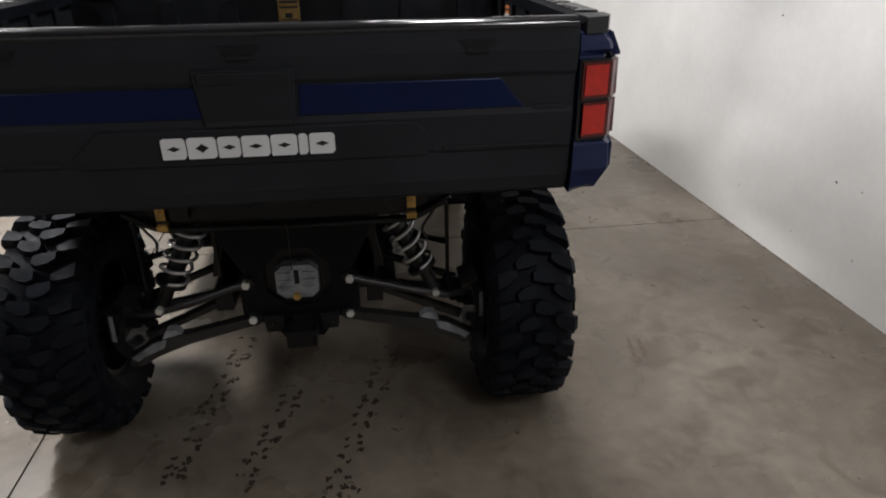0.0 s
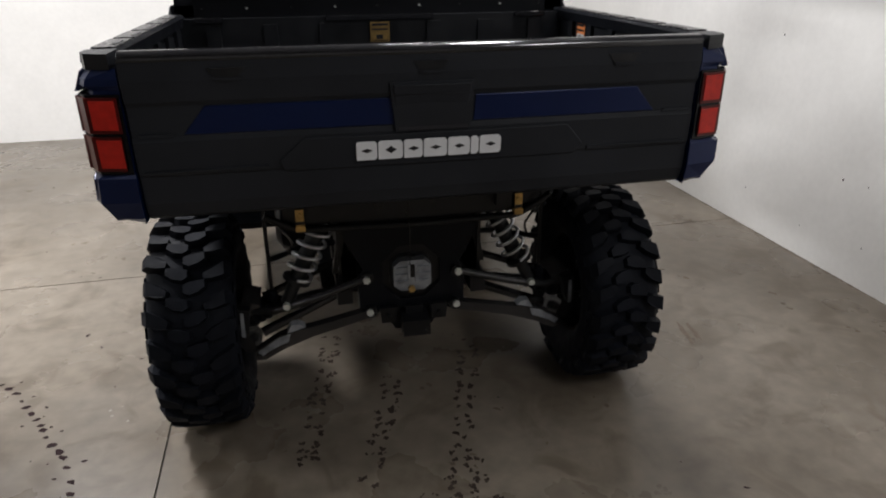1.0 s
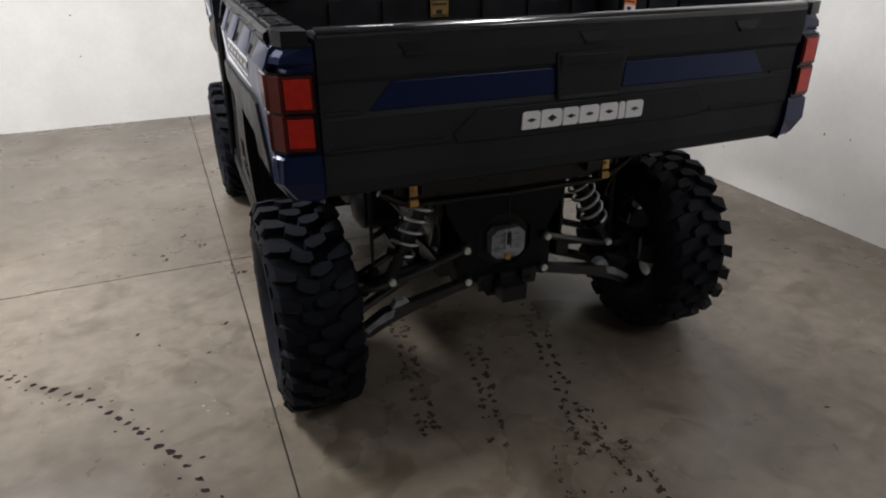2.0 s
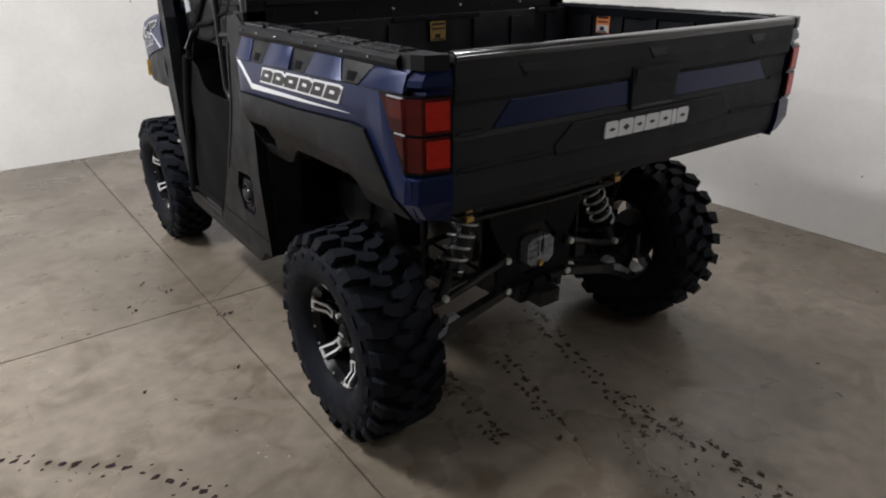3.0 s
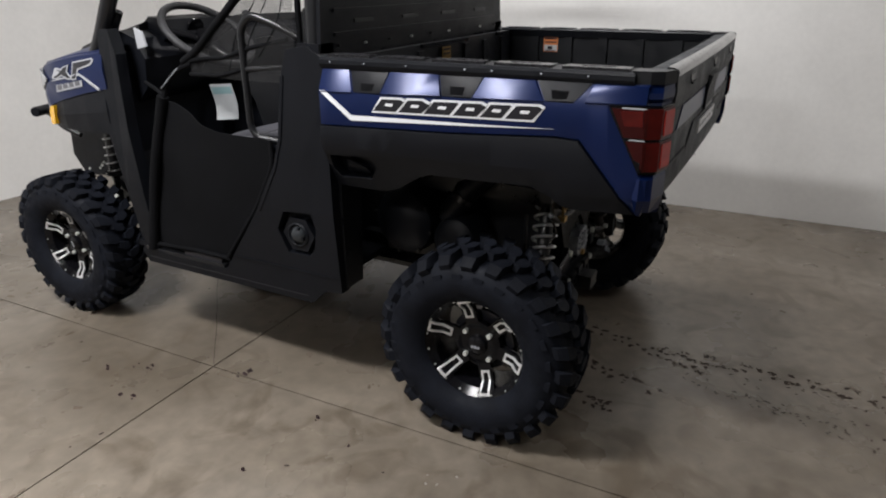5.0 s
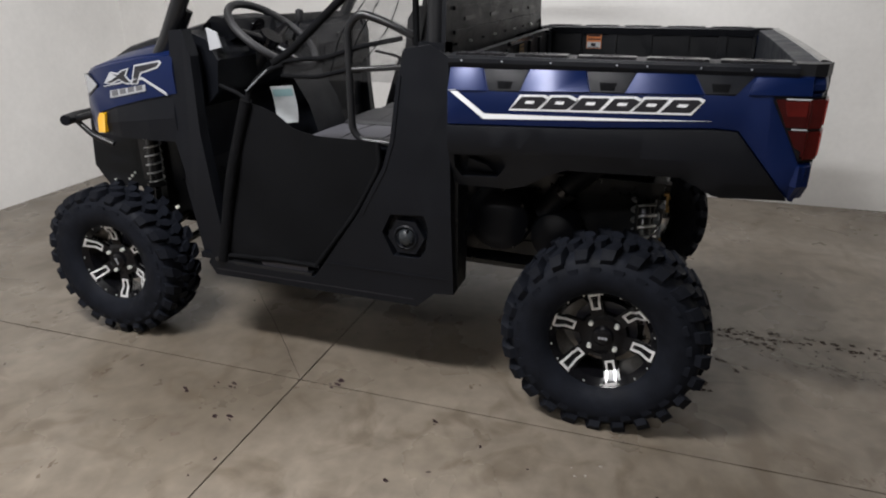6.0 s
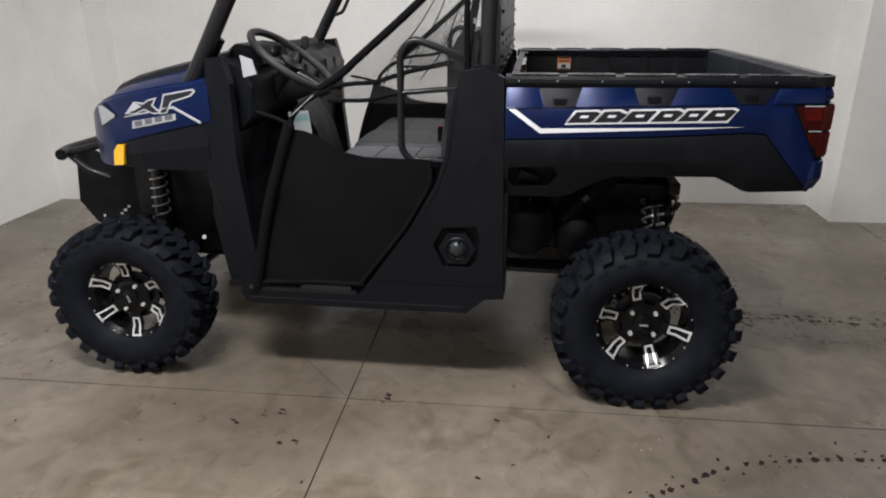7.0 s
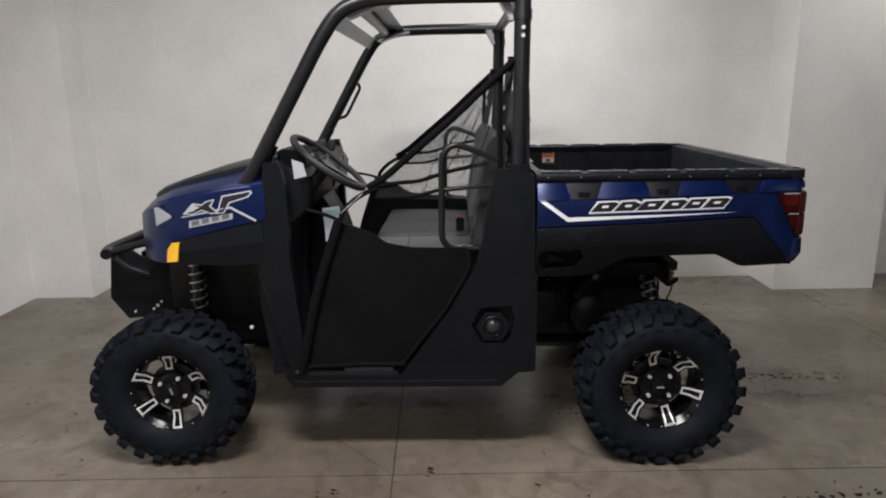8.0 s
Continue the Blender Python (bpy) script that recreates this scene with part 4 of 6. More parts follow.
# Pale colour paints a reflection; the position is fitted to the camera's view.
part("dash_end_panel", prism([(1.485, 1.332), (1.440, 1.316), (1.428, 1.264), (1.479, 1.252)], "x", -0.636, -0.629, 0.002), SILVER, dash, "dash end panel painted pale for the wall's reflection")
for ob in (dash, *dash.children):
    ob.data.transform(Matrix.Translation((0, 0.055, -0.020)))
part("centre_console", prism([(1.62, 0.43), (1.30, 0.43), (1.34, 0.62), (1.44, 0.95), (1.52, 1.08), (1.64, 1.06)], "x", -0.13, 0.13, 0.02, 3), BLACK, vehicle, "black centre console", True)

# steering wheel: leaning plane, rim, spokes, boss, column
wc = Vector((-0.36, 1.440, 1.272))
ax = Vector((0, -0.60, 0.80)).normalized()
ux, uy = Vector((1, 0, 0)), ax.cross(Vector((1, 0, 0)))
ring = [wc + (ux * math.cos(q) + uy * math.sin(q)) * 0.186 for q in (2 * math.pi * k / 40 for k in range(40))]
steering = part("steering_wheel", tube(bmesh.new(), ring, 0.0155, 12, True), SEATDARK, vehicle, "black padded steering wheel", True)
for deg in (15, 165, 270):
    q = radians(deg)
    part("wheel_spoke", tube(bmesh.new(), [wc - ax * 0.025 + (ux * math.cos(q) + uy * math.sin(q)) * 0.03, wc - ax * 0.012 + (ux * math.cos(q) + uy * math.sin(q)) * 0.10, wc + (ux * math.cos(q) + uy * math.sin(q)) * 0.180], [0.024, 0.018, 0.013], 10, flat=0.5), GLOSSBLACK, steering, "black spoke", True)
part("wheel_boss", cylinder(wc - ax * 0.045, wc - ax * 0.005, 0.046, 20, 0.008), GLOSSBLACK, steering, "black boss", True)
part("steering_column", cylinder(wc - ax * 0.045, wc - ax * 0.26, 0.030, 14, 0.003), DARK, steering, "dark column", True)
lever = part("shift_lever", tubed([(-0.11, 1.54, 1.17), (-0.105, 1.50, 1.25), (-0.10, 1.478, 1.31)], 0.008, 0.03), TUBE, vehicle, "gear lever with a black knob", True)
part("lever_knob", lathe(bmesh.new(), [(0.0, -0.03), (0.014, -0.026), (0.019, 0.0), (0.016, 0.022), (0.0, 0.028)], (-0.10, 1.472, 1.332), "z", 16), SEATDARK, lever, "black shift knob", True)

# paper card hung from the column
tag_ob = part("hang_card", warped(sliced(box(bmesh.new(), -0.002, 0.002, 1.425, 1.495, 0.915, 1.075), "z", 0.915, 1.075, 0.03), lambda x, y, z: (-0.33 + x - 0.85 * (y - 1.465) + 0.012 * math.sin((z - 0.9) * 22), y + 0.04 * (z - 0.99), z)), PAPER, None, "white paper card hanging below the black dashboard")
tagged(tag_ob, category="hang tag")
part("card_print", warped(sliced(box(bmesh.new(), -0.0035, -0.0022, 1.428, 1.492, 1.030, 1.062), "z", 1.03, 1.062, 0.01), lambda x, y, z: (-0.33 + x - 0.85 * (y - 1.465) + 0.012 * math.sin((z - 0.9) * 22), y + 0.04 * (z - 0.99), z)), CYAN, tag_ob, "teal printed band")

# bench seat
# The far cushion takes the charcoal vinyl to paint its shade.
for x0, x1, look_of, top, words in ((-0.62, -0.17, SEAT, 0.905, "grey vinyl seat cushion"), (-0.165, 0.165, SEATDARK, 0.912, "charcoal centre cushion"), (0.17, 0.62, SEATDARK, 0.905, "vinyl seat cushion darkened for its shade")):
    xm = (x0 + x1) / 2
    cush = part("seat_cushion", bevel(warped(sliced(sliced(box(bmesh.new(), x0, x1, 0.76, 1.26, 0.76, top - 0.02), "x", x0, x1, 0.06), "y", 0.76, 1.26, 0.08),
                lambda x, y, z: (x, y, z + (0.022 * math.cos((x - xm) * 5.0) * math.cos((y - 1.02) * 4.5) if z > 0.85 else 0))), 0.02, 3, 40), look_of, vehicle, words, True)
    part("cushion_band", boxed(x0 - 0.003, x1 + 0.003, 0.75, 1.27, 0.735, 0.80, 0.015), SEATDARK, cush, "charcoal lower band")
    for yy in (0.93, 1.09):
        part("cushion_seam", tubed([(x0 + 0.02, yy, top - 0.006), (xm, yy, top + 0.002), (x1 - 0.02, yy, top - 0.006)], 0.003, 0.05, 6), SEATDARK, cush)
# Sheets added to keep the gap behind each door net black.
for s in (-1, 1):
    part("seat_side_panel", prism([(0.76, 0.43), (1.20, 0.43), (1.00, 0.70), (0.92, 0.87), (0.90, 0.955), (0.76, 0.955)], "x", s * 0.640, s * 0.652, 0.003), BLACK, vehicle, "black sheet added to darken the gap beside the seat")
part("seat_base", boxed(-0.60, 0.60, 0.78, 1.22, 0.425, 0.735, 0.02), BLACK, vehicle, "black seat base box")
for x0, x1 in ((-0.62, -0.22), (-0.20, 0.20), (0.22, 0.62)):
    sb = part("seat_back", bevel(extrude_poly(bmesh.new(), [(0.80, 0.93), (0.72, 0.93), (0.655, 1.36), (0.675, 1.40), (0.715, 1.40), (0.745, 1.36)], "x", x0, x1), 0.022, 3), SEATDARK, vehicle, "charcoal vinyl seat back", True)
    part("back_insert", bevel(extrude_poly(bmesh.new(), [(0.806, 0.98), (0.79, 0.98), (0.745, 1.30), (0.757, 1.30)], "x", x0 + 0.07, x1 - 0.07), 0.008, 2), SEAT, sb, "grey insert", True)
part("belt_buckle", boxed(-0.19, -0.165, 0.83, 0.87, 0.92, 0.985, 0.006), GLOSSBLACK, vehicle, "black buckle with a red button")
part("buckle_button", boxed(-0.187, -0.168, 0.836, 0.864, 0.985, 0.991, 0.002), RED, vehicle, "red release button")

# ---------- fit to the camera's view: cab and running gear widened and lengthened towards the nose ---
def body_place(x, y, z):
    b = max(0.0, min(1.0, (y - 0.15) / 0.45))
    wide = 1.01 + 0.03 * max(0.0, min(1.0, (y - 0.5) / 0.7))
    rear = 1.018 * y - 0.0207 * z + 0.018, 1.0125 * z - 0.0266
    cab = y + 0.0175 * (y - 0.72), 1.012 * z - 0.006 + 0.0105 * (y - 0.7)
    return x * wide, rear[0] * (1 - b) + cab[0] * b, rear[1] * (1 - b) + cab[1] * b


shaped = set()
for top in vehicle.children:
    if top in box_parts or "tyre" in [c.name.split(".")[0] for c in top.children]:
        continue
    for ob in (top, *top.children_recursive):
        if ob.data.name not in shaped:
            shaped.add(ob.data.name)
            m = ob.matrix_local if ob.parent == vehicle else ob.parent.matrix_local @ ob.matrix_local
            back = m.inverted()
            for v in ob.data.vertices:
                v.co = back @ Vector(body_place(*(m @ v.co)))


# --- rear suspension ---
part("rear_cross_tube", tubed([(-0.455, -0.140, 0.742), (-0.407, -0.140, 0.713), (-0.359, -0.138, 0.688), (0.0, -0.138, 0.678), (0.350, -0.138, 0.681), (0.427, -0.140, 0.724), (0.460, -0.140, 0.748)], 0.0115, 0.03), DARK, vehicle, "bent black cross tube", True)
# Black sheet put in for the shade that hides the spring tops.
part("tail_panel", boxed(-0.400, 0.400, -0.127, -0.119, 0.694, 0.790, 0.003), DARK, vehicle, "black sheet added for the shade under the box")
for sx in (-0.348, 0.348):
    br = part("zinc_bracket", prism([(-0.158, 0.690), (-0.150, 0.690), (-0.150, 0.752), (-0.138, 0.752), (-0.138, 0.760), (-0.158, 0.760)], "x", sx - 0.0125, sx + 0.0125, 0.002), ZINC, vehicle, "yellow zinc plated bracket")
    part("bracket_clamp", boxed(sx - 0.0145, sx + 0.0145, -0.163, -0.136, 0.690, 0.708, 0.004), ZINC, br)
    part("bracket_bolt", cylinder((sx, -0.150, 0.742), (sx, -0.1640, 0.742), 0.0085, 6, 0.001), ZINC, br)
    # Dark strip painted where shade falls in the bracket's gap.
    part("bracket_strap", boxed(sx - 0.0130, sx + 0.0130, -0.1590, -0.1575, 0.712, 0.722, 0.0005), DARK, br, "dark strip painted for the shaded gap")


def rear_gear(s):
    """Arms, damper, link and knuckle of one rear wheel."""
    up = part("upper_arm", tubed([(s * 0.150, -0.118, 0.490), (s * 0.340, -0.112, 0.428), (s * 0.470, -0.098, 0.392), (s * 0.540, -0.070, 0.388)], 0.0135, 0.06, 14), ARM, vehicle, "grey tubular upper suspension arm", True)
    part("arm_leg", tubed([(s * 0.150, 0.130, 0.490), (s * 0.500, 0.020, 0.392)], 0.0135), ARM, up)
    part("arm_bush", cylinder((s * 0.152, -0.124, 0.488), (s * 0.152, -0.088, 0.488), 0.021, 16, 0.003), DARK, up, "black pivot bush", True)
    low_pts = [(s * 0.150, 0.374), (s * 0.345, 0.333), (s * 0.400, 0.326), (s * 0.455, 0.312), (s * 0.535, 0.262), (s * 0.535, 0.232), (s * 0.505, 0.228), (s * 0.440, 0.262), (s * 0.345, 0.297), (s * 0.150, 0.346)]
    low = part("lower_arm", prism(low_pts, "y", -0.128, -0.092, 0.005), ARM, vehicle, "grey boxed lower suspension arm")
    part("arm_leg", tubed([(s * 0.150, 0.140, 0.358), (s * 0.515, 0.000, 0.262)], 0.018), ARM, low)
    part("arm_gusset", prism([(s * 0.365, 0.338), (s * 0.385, 0.352), (s * 0.410, 0.350), (s * 0.425, 0.322), (s * 0.395, 0.330)], "y", -0.1315, -0.098, 0.003), CAST, low, "bare metal link bracket")
    part("arm_web", prism([(s * 0.415, 0.318), (s * 0.452, 0.3085), (s * 0.525, 0.262), (s * 0.520, 0.240), (s * 0.490, 0.262), (s * 0.425, 0.290)], "y", -0.1300, -0.118, 0.002), CAST, low, "lighter arm end")
    part("arm_bush", cylinder((s * 0.144, -0.126, 0.364), (s * 0.144, -0.088, 0.364), 0.020, 16, 0.003), DARK, low, "black pivot bush", True)
    knuckle = part("knuckle", prism([(s * 0.520, 0.236), (s * 0.570, 0.240), (s * 0.598, 0.290), (s * 0.598, 0.400), (s * 0.560, 0.432), (s * 0.505, 0.412), (s * 0.520, 0.385), (s * 0.552, 0.370), (s * 0.552, 0.300)], "y", -0.085, 0.05, 0.006), ARM, vehicle, "grey cast wheel knuckle")
    part("wheel_stub", cylinder((s * 0.53, 0, ZH), (s * 0.66, 0, ZH), 0.045, 20, 0.004), DARK, knuckle)
    part("caliper", prism([(s * 0.535, 0.415), (s * 0.575, 0.425), (s * 0.580, 0.330), (s * 0.560, 0.320), (s * 0.545, 0.350)], "y", -0.125, -0.088, 0.006), DARK, knuckle, "dark brake caliper")
    part("caliper_edge", prism([(s * 0.556, 0.410), (s * 0.566, 0.412), (s * 0.570, 0.325), (s * 0.558, 0.322)], "y", -0.129, -0.122, 0.002), CAST, knuckle, "bare metal caliper edge")
    part("ball_joint", cylinder((s * 0.523, -0.090, 0.246), (s * 0.523, -0.140, 0.246), 0.010, 8, 0.002), ARM, knuckle, "grey joint bolt")
    axle = part("drive_shaft", cylinder((s * 0.10, 0, 0.430), (s * 0.55, 0, 0.350), 0.016, 12), DARK, vehicle, "black drive shaft")
    rubber_boot((s * 0.43, 0, 0.371), (s * 0.535, 0, 0.352), axle)
    # damper leaning outwards down to the upper arm
    top, foot = Vector((s * 0.212, -0.058, 0.830)), Vector((s * 0.418, -0.094, 0.418))
    w = foot - top
    damper = part("damper", cylinder(top, foot, 0.013, 14), DARK, vehicle, "gas damper with a silver coil spring", True)
    part("damper_body", cylinder(top + w * 0.02, top + w * 0.80, 0.027, 20, 0.004), DARK, damper, "black damper body", True)
    part("coil_spring", coil(bmesh.new(), top + w * 0.18, top + w * 0.79, 0.0430, 0.0058, 6.9, 10, 24), SPRING, damper, "thick silver coil spring", True)
    part("spring_seat", cylinder(top + w * 0.795, top + w * 0.822, 0.047, 24, 0.004), DARK, damper, "black spring seat", True)
    part("damper_fork", cylinder(top + w * 0.82, foot, 0.021, 14, 0.003), DARK, damper)
    part("damper_bolt", cylinder(foot + Vector((0, -0.018, 0)), foot + Vector((0, -0.036, 0)), 0.012, 6, 0.002), BOLT, damper, "zinc bolt")
    # Added sheet stops lamp light slipping between tyre and box.
    part("wheel_well_wing", prism([(-0.085, 0.86), (-0.075, 0.42), (0.48, 0.42), (0.48, 0.86)], "x", s * 0.232, s * 0.242, 0.002), DARK, vehicle, "dark sheet added inside the wheel well")
    link = part("stabiliser_link", cylinder((s * 0.462, -0.055, 0.735), (s * 0.464, -0.055, 0.420), 0.0065, 10), DARK, vehicle, "thin black stabiliser link")
    part("link_end", lathe(bmesh.new(), [(0.0, -0.024), (0.014, -0.018), (0.019, 0.0), (0.014, 0.018), (0.0, 0.024)], (s * 0.464, -0.055, 0.430), "z", 14), RUBBER, link, "", True)
    part("stabiliser_bar", tubed([(s * 0.462, -0.055, 0.560), (s * 0.440, -0.030, 0.555), (s * 0.350, 0.080, 0.540), (s * 0.10, 0.110, 0.540)], 0.010, 0.03, 12), DARK, link, "black stabiliser bar", True)
    part("brake_hose", tubed([(s * 0.425, -0.130, 0.718), (s * 0.405, -0.140, 0.690), (s * 0.375, -0.140, 0.650), (s * 0.395, -0.110, 0.600)], 0.0042, 0.03, 8), ARM, vehicle, "grey brake hose", True)
    part("frame_strut", prism([(s * 0.20, 0.690), (s * 0.225, 0.690), (s * 0.262, 0.490), (s * 0.240, 0.490)], "y", -0.060, -0.036, 0.003), DARK, vehicle, "black frame strut")


for s in (-1, 1):
    rear_gear(s)


# --- cab body ---
def cab_panel(name, poly, xo, thick, s, material, parent, label="", w=0.006, bow=0.0, hole=None):
    bm = extrude_poly(bmesh.new(), poly, "x", 0, 1)
    if hole:
        recess(bm, hole, "x", 0, 0.8)
    warped(bm, lambda x, y, z: (s * (xo - thick * x - bow * abs(z - 0.8)), y, z))
    return part(name, bevel(bm, w), material, parent, label)


FILL_Y, FILL_Z = 0.722, 0.627


def hexagon(r):
    return [(FILL_Y + r * math.cos(radians(60 * k)), FILL_Z + r * math.sin(radians(60 * k))) for k in range(6)]


for s in (-1, 1):
    quarter = cab_panel("quarter_panel", [(0.556, 1.262), (0.546, 0.72), (0.540, 0.424), (0.615, 0.417), (0.685, 0.354), (1.588, 0.354), (1.618, 0.405), (1.598, 0.438), (1.47, 0.412), (1.118, 0.412), (1.090, 0.448), (0.905, 0.700), (0.798, 0.885), (0.768, 0.985), (0.742, 1.17), (0.708, 1.285), (0.62, 1.300)],
                        0.772, 0.05, s, BLACK, vehicle, "black moulded quarter panel and rocker", 0.009, 0.035, hole=[(0.812, 0.640), (0.775, 0.712), (0.648, 0.722), (0.632, 0.665), (0.645, 0.585), (0.672, 0.552), (0.772, 0.552)])
    cab_panel("quarter_crease", [(0.735, 1.20), (0.722, 1.20), (0.752, 0.98), (0.786, 0.875), (0.885, 0.700), (0.900, 0.700), (0.794, 0.885), (0.762, 0.985)], 0.7755, 0.012, s, BLACK, quarter, "", 0.002, 0.035)
    part("sill_strip", boxed(min(s * 0.730, s * 0.757), max(s * 0.730, s * 0.757), 1.13, 1.57, 0.413, 0.425, 0.003), TUBE, quarter, "smooth black sill strip")
    # Solid ink block put in for the shade of the sill's slot.
    part("sill_slot", boxed(min(s * 0.735, s * 0.7505), max(s * 0.735, s * 0.7505), 1.15, 1.36, 0.425, 0.446, 0.004), INK, quarter, "solid dark block painting the shade of a sill slot")
    part("sill_bolt", cylinder((s * 0.758, 1.560, 0.434), (s * 0.776, 1.560, 0.434), 0.009, 8, 0.002), ARM, quarter)
    part("rocker_crease", boxed(min(s * 0.764, s * 0.757), max(s * 0.764, s * 0.757), 0.56, 1.06, 0.478, 0.486, 0.002), BLACK, quarter)
    part("rocker_seam", boxed(min(s * 0.7585, s * 0.752), max(s * 0.7585, s * 0.752), 0.70, 1.58, 0.380, 0.384, 0.0), INK, quarter)
    # six-sided filler recess with a domed cap
    cab_panel("filler_rim", hexagon(0.072), 0.757, 0.03, s, BLACK, quarter, "black six-sided filler neck", 0.007)
    ringed = bmesh.new()
    lathe(ringed, [(0.046, 0.745), (0.048, 0.760), (0.042, 0.764), (0.037, 0.760), (0.036, 0.745)], (0, FILL_Y, FILL_Z), "x", 28, s, True)
    part("filler_ring", ringed, BLACK, quarter, "black filler ring", True)
    cap = bmesh.new()
    lathe(cap, [(0.0, 0.777), (0.016, 0.775), (0.027, 0.768), (0.032, 0.758), (0.033, 0.74), (0.0, 0.74)], (0, FILL_Y, FILL_Z), "x", 28, s)
    part("filler_cap", cap, CAPGREY, quarter, "domed grey filler cap", True)
    for k in range(4):
        a = radians(90 * k + 20)
        part("cap_grip", boxed(min(s * 0.760, s * 0.772), max(s * 0.760, s * 0.772), FILL_Y + 0.028 * math.cos(a) - 0.004, FILL_Y + 0.028 * math.cos(a) + 0.004, FILL_Z + 0.028 * math.sin(a) - 0.004, FILL_Z + 0.028 * math.sin(a) + 0.004, 0.001), BLACK, quarter)
    # front fender leg beside the footwell
    cab_panel("front_leg", [(1.650, 1.325), (1.672, 1.10), (1.690, 0.92), (1.640, 0.66), (1.592, 0.43), (1.515, 0.432), (1.540, 0.66), (1.566, 0.95), (1.566, 1.235), (1.59, 1.330)],
                    0.764, 0.05, s, BLACK, vehicle, "black front fender leg", 0.009, 0.02)
    # front fender, black, below the bonnet
    secs = []
    for y, w, zt, zb in ((1.670, 0.757, 1.098, 0.910), (1.80, 0.763, 1.072, 0.908), (1.95, 0.763, 1.036, 0.910), (2.00, 0.756, 1.022, 0.912), (2.055, 0.742, 1.004, 0.914)):
        secs.append([(s * (w - 0.002), y, zt), (s * (w + 0.007), y, (zt + zb) / 2), (s * w, y, zb), (s * (w - 0.06), y, zb), (s * (w - 0.06), y, zt)])
    bm = bmesh.new()
    rows = [[bm.verts.new(p) for p in sec] for sec in secs]
    for A, B in zip(rows, rows[1:]):
        for k in range(5):
            bm.faces.new((A[k], A[(k + 1) % 5], B[(k + 1) % 5], B[k]))
    bm.faces.new(rows[0])
    bm.faces.new(rows[-1])
    fender = part("front_fender", bevel(bm, 0.005), BLACK, vehicle, "black front fender")
    part("marker_lamp", warped(prism([(2.080, 0.920), (2.070, 0.975), (2.048, 1.002), (2.016, 1.004), (2.030, 0.925)], "x", 0.0, 0.03, 0.005), lambda x, y, z: (s * (0.738 + x - 0.28 * max(0.0, y - 2.03)), y, z)), AMBER, fender, "amber side marker")
    part("well_liner", prism([(1.72, 0.91), (1.66, 0.66), (1.60, 0.46), (1.57, 0.46), (1.62, 0.91)], "x", s * 0.73, s * 0.30, 0.003), DARK, vehicle, "black front wheel-well liner")

# bonnet with blue flanks, lofted along the vehicle
secs = []
for y, w, zc, ze, zb in ((1.650, 0.760, 1.338, 1.250, 1.098), (1.80, 0.768, 1.298, 1.232, 1.070), (1.95, 0.766, 1.262, 1.206, 1.034), (2.052, 0.750, 1.236, 1.184, 1.004), (2.060, 0.748, 1.234, 1.182, 0.914),
                         (2.11, 0.728, 1.218, 1.166, 0.912), (2.165, 0.690, 1.196, 1.142, 0.912), (2.23, 0.615, 1.166, 1.112, 0.912), (2.29, 0.44, 1.118, 1.062, 0.915), (2.325, 0.26, 1.085, 1.035, 0.94)):
    half = [(w, zb), (w + 0.004, (zb + ze) / 2), (w - 0.006, ze - 0.012), (w - 0.026, ze), (w * 0.80, ze + (zc - ze) * 0.50), (w * 0.73, ze + (zc - ze) * 0.66), (w * 0.3, ze + (zc - ze) * 0.75)]
    secs.append([(-a, y, z) for a, z in half] + [(a, y, z) for a, z in reversed(half)])
bonnet = part("bonnet", loft(secs), BLUE, vehicle, "metallic dark blue bonnet", True)
part("bonnet_panel", loft([[(-w, y, z - 0.03), (-w, y, z + 0.004), (-w + 0.03, y, z + 0.014), (0, y, z + 0.020), (w - 0.03, y, z + 0.014), (w, y, z + 0.004), (w, y, z - 0.03)] for y, w, z in ((1.64, 0.565, 1.330), (1.80, 0.565, 1.290), (1.95, 0.560, 1.256), (2.06, 0.545, 1.228), (2.17, 0.50, 1.190), (2.24, 0.43, 1.156))]), BEDBLACK, bonnet, "black bonnet centre panel", True)
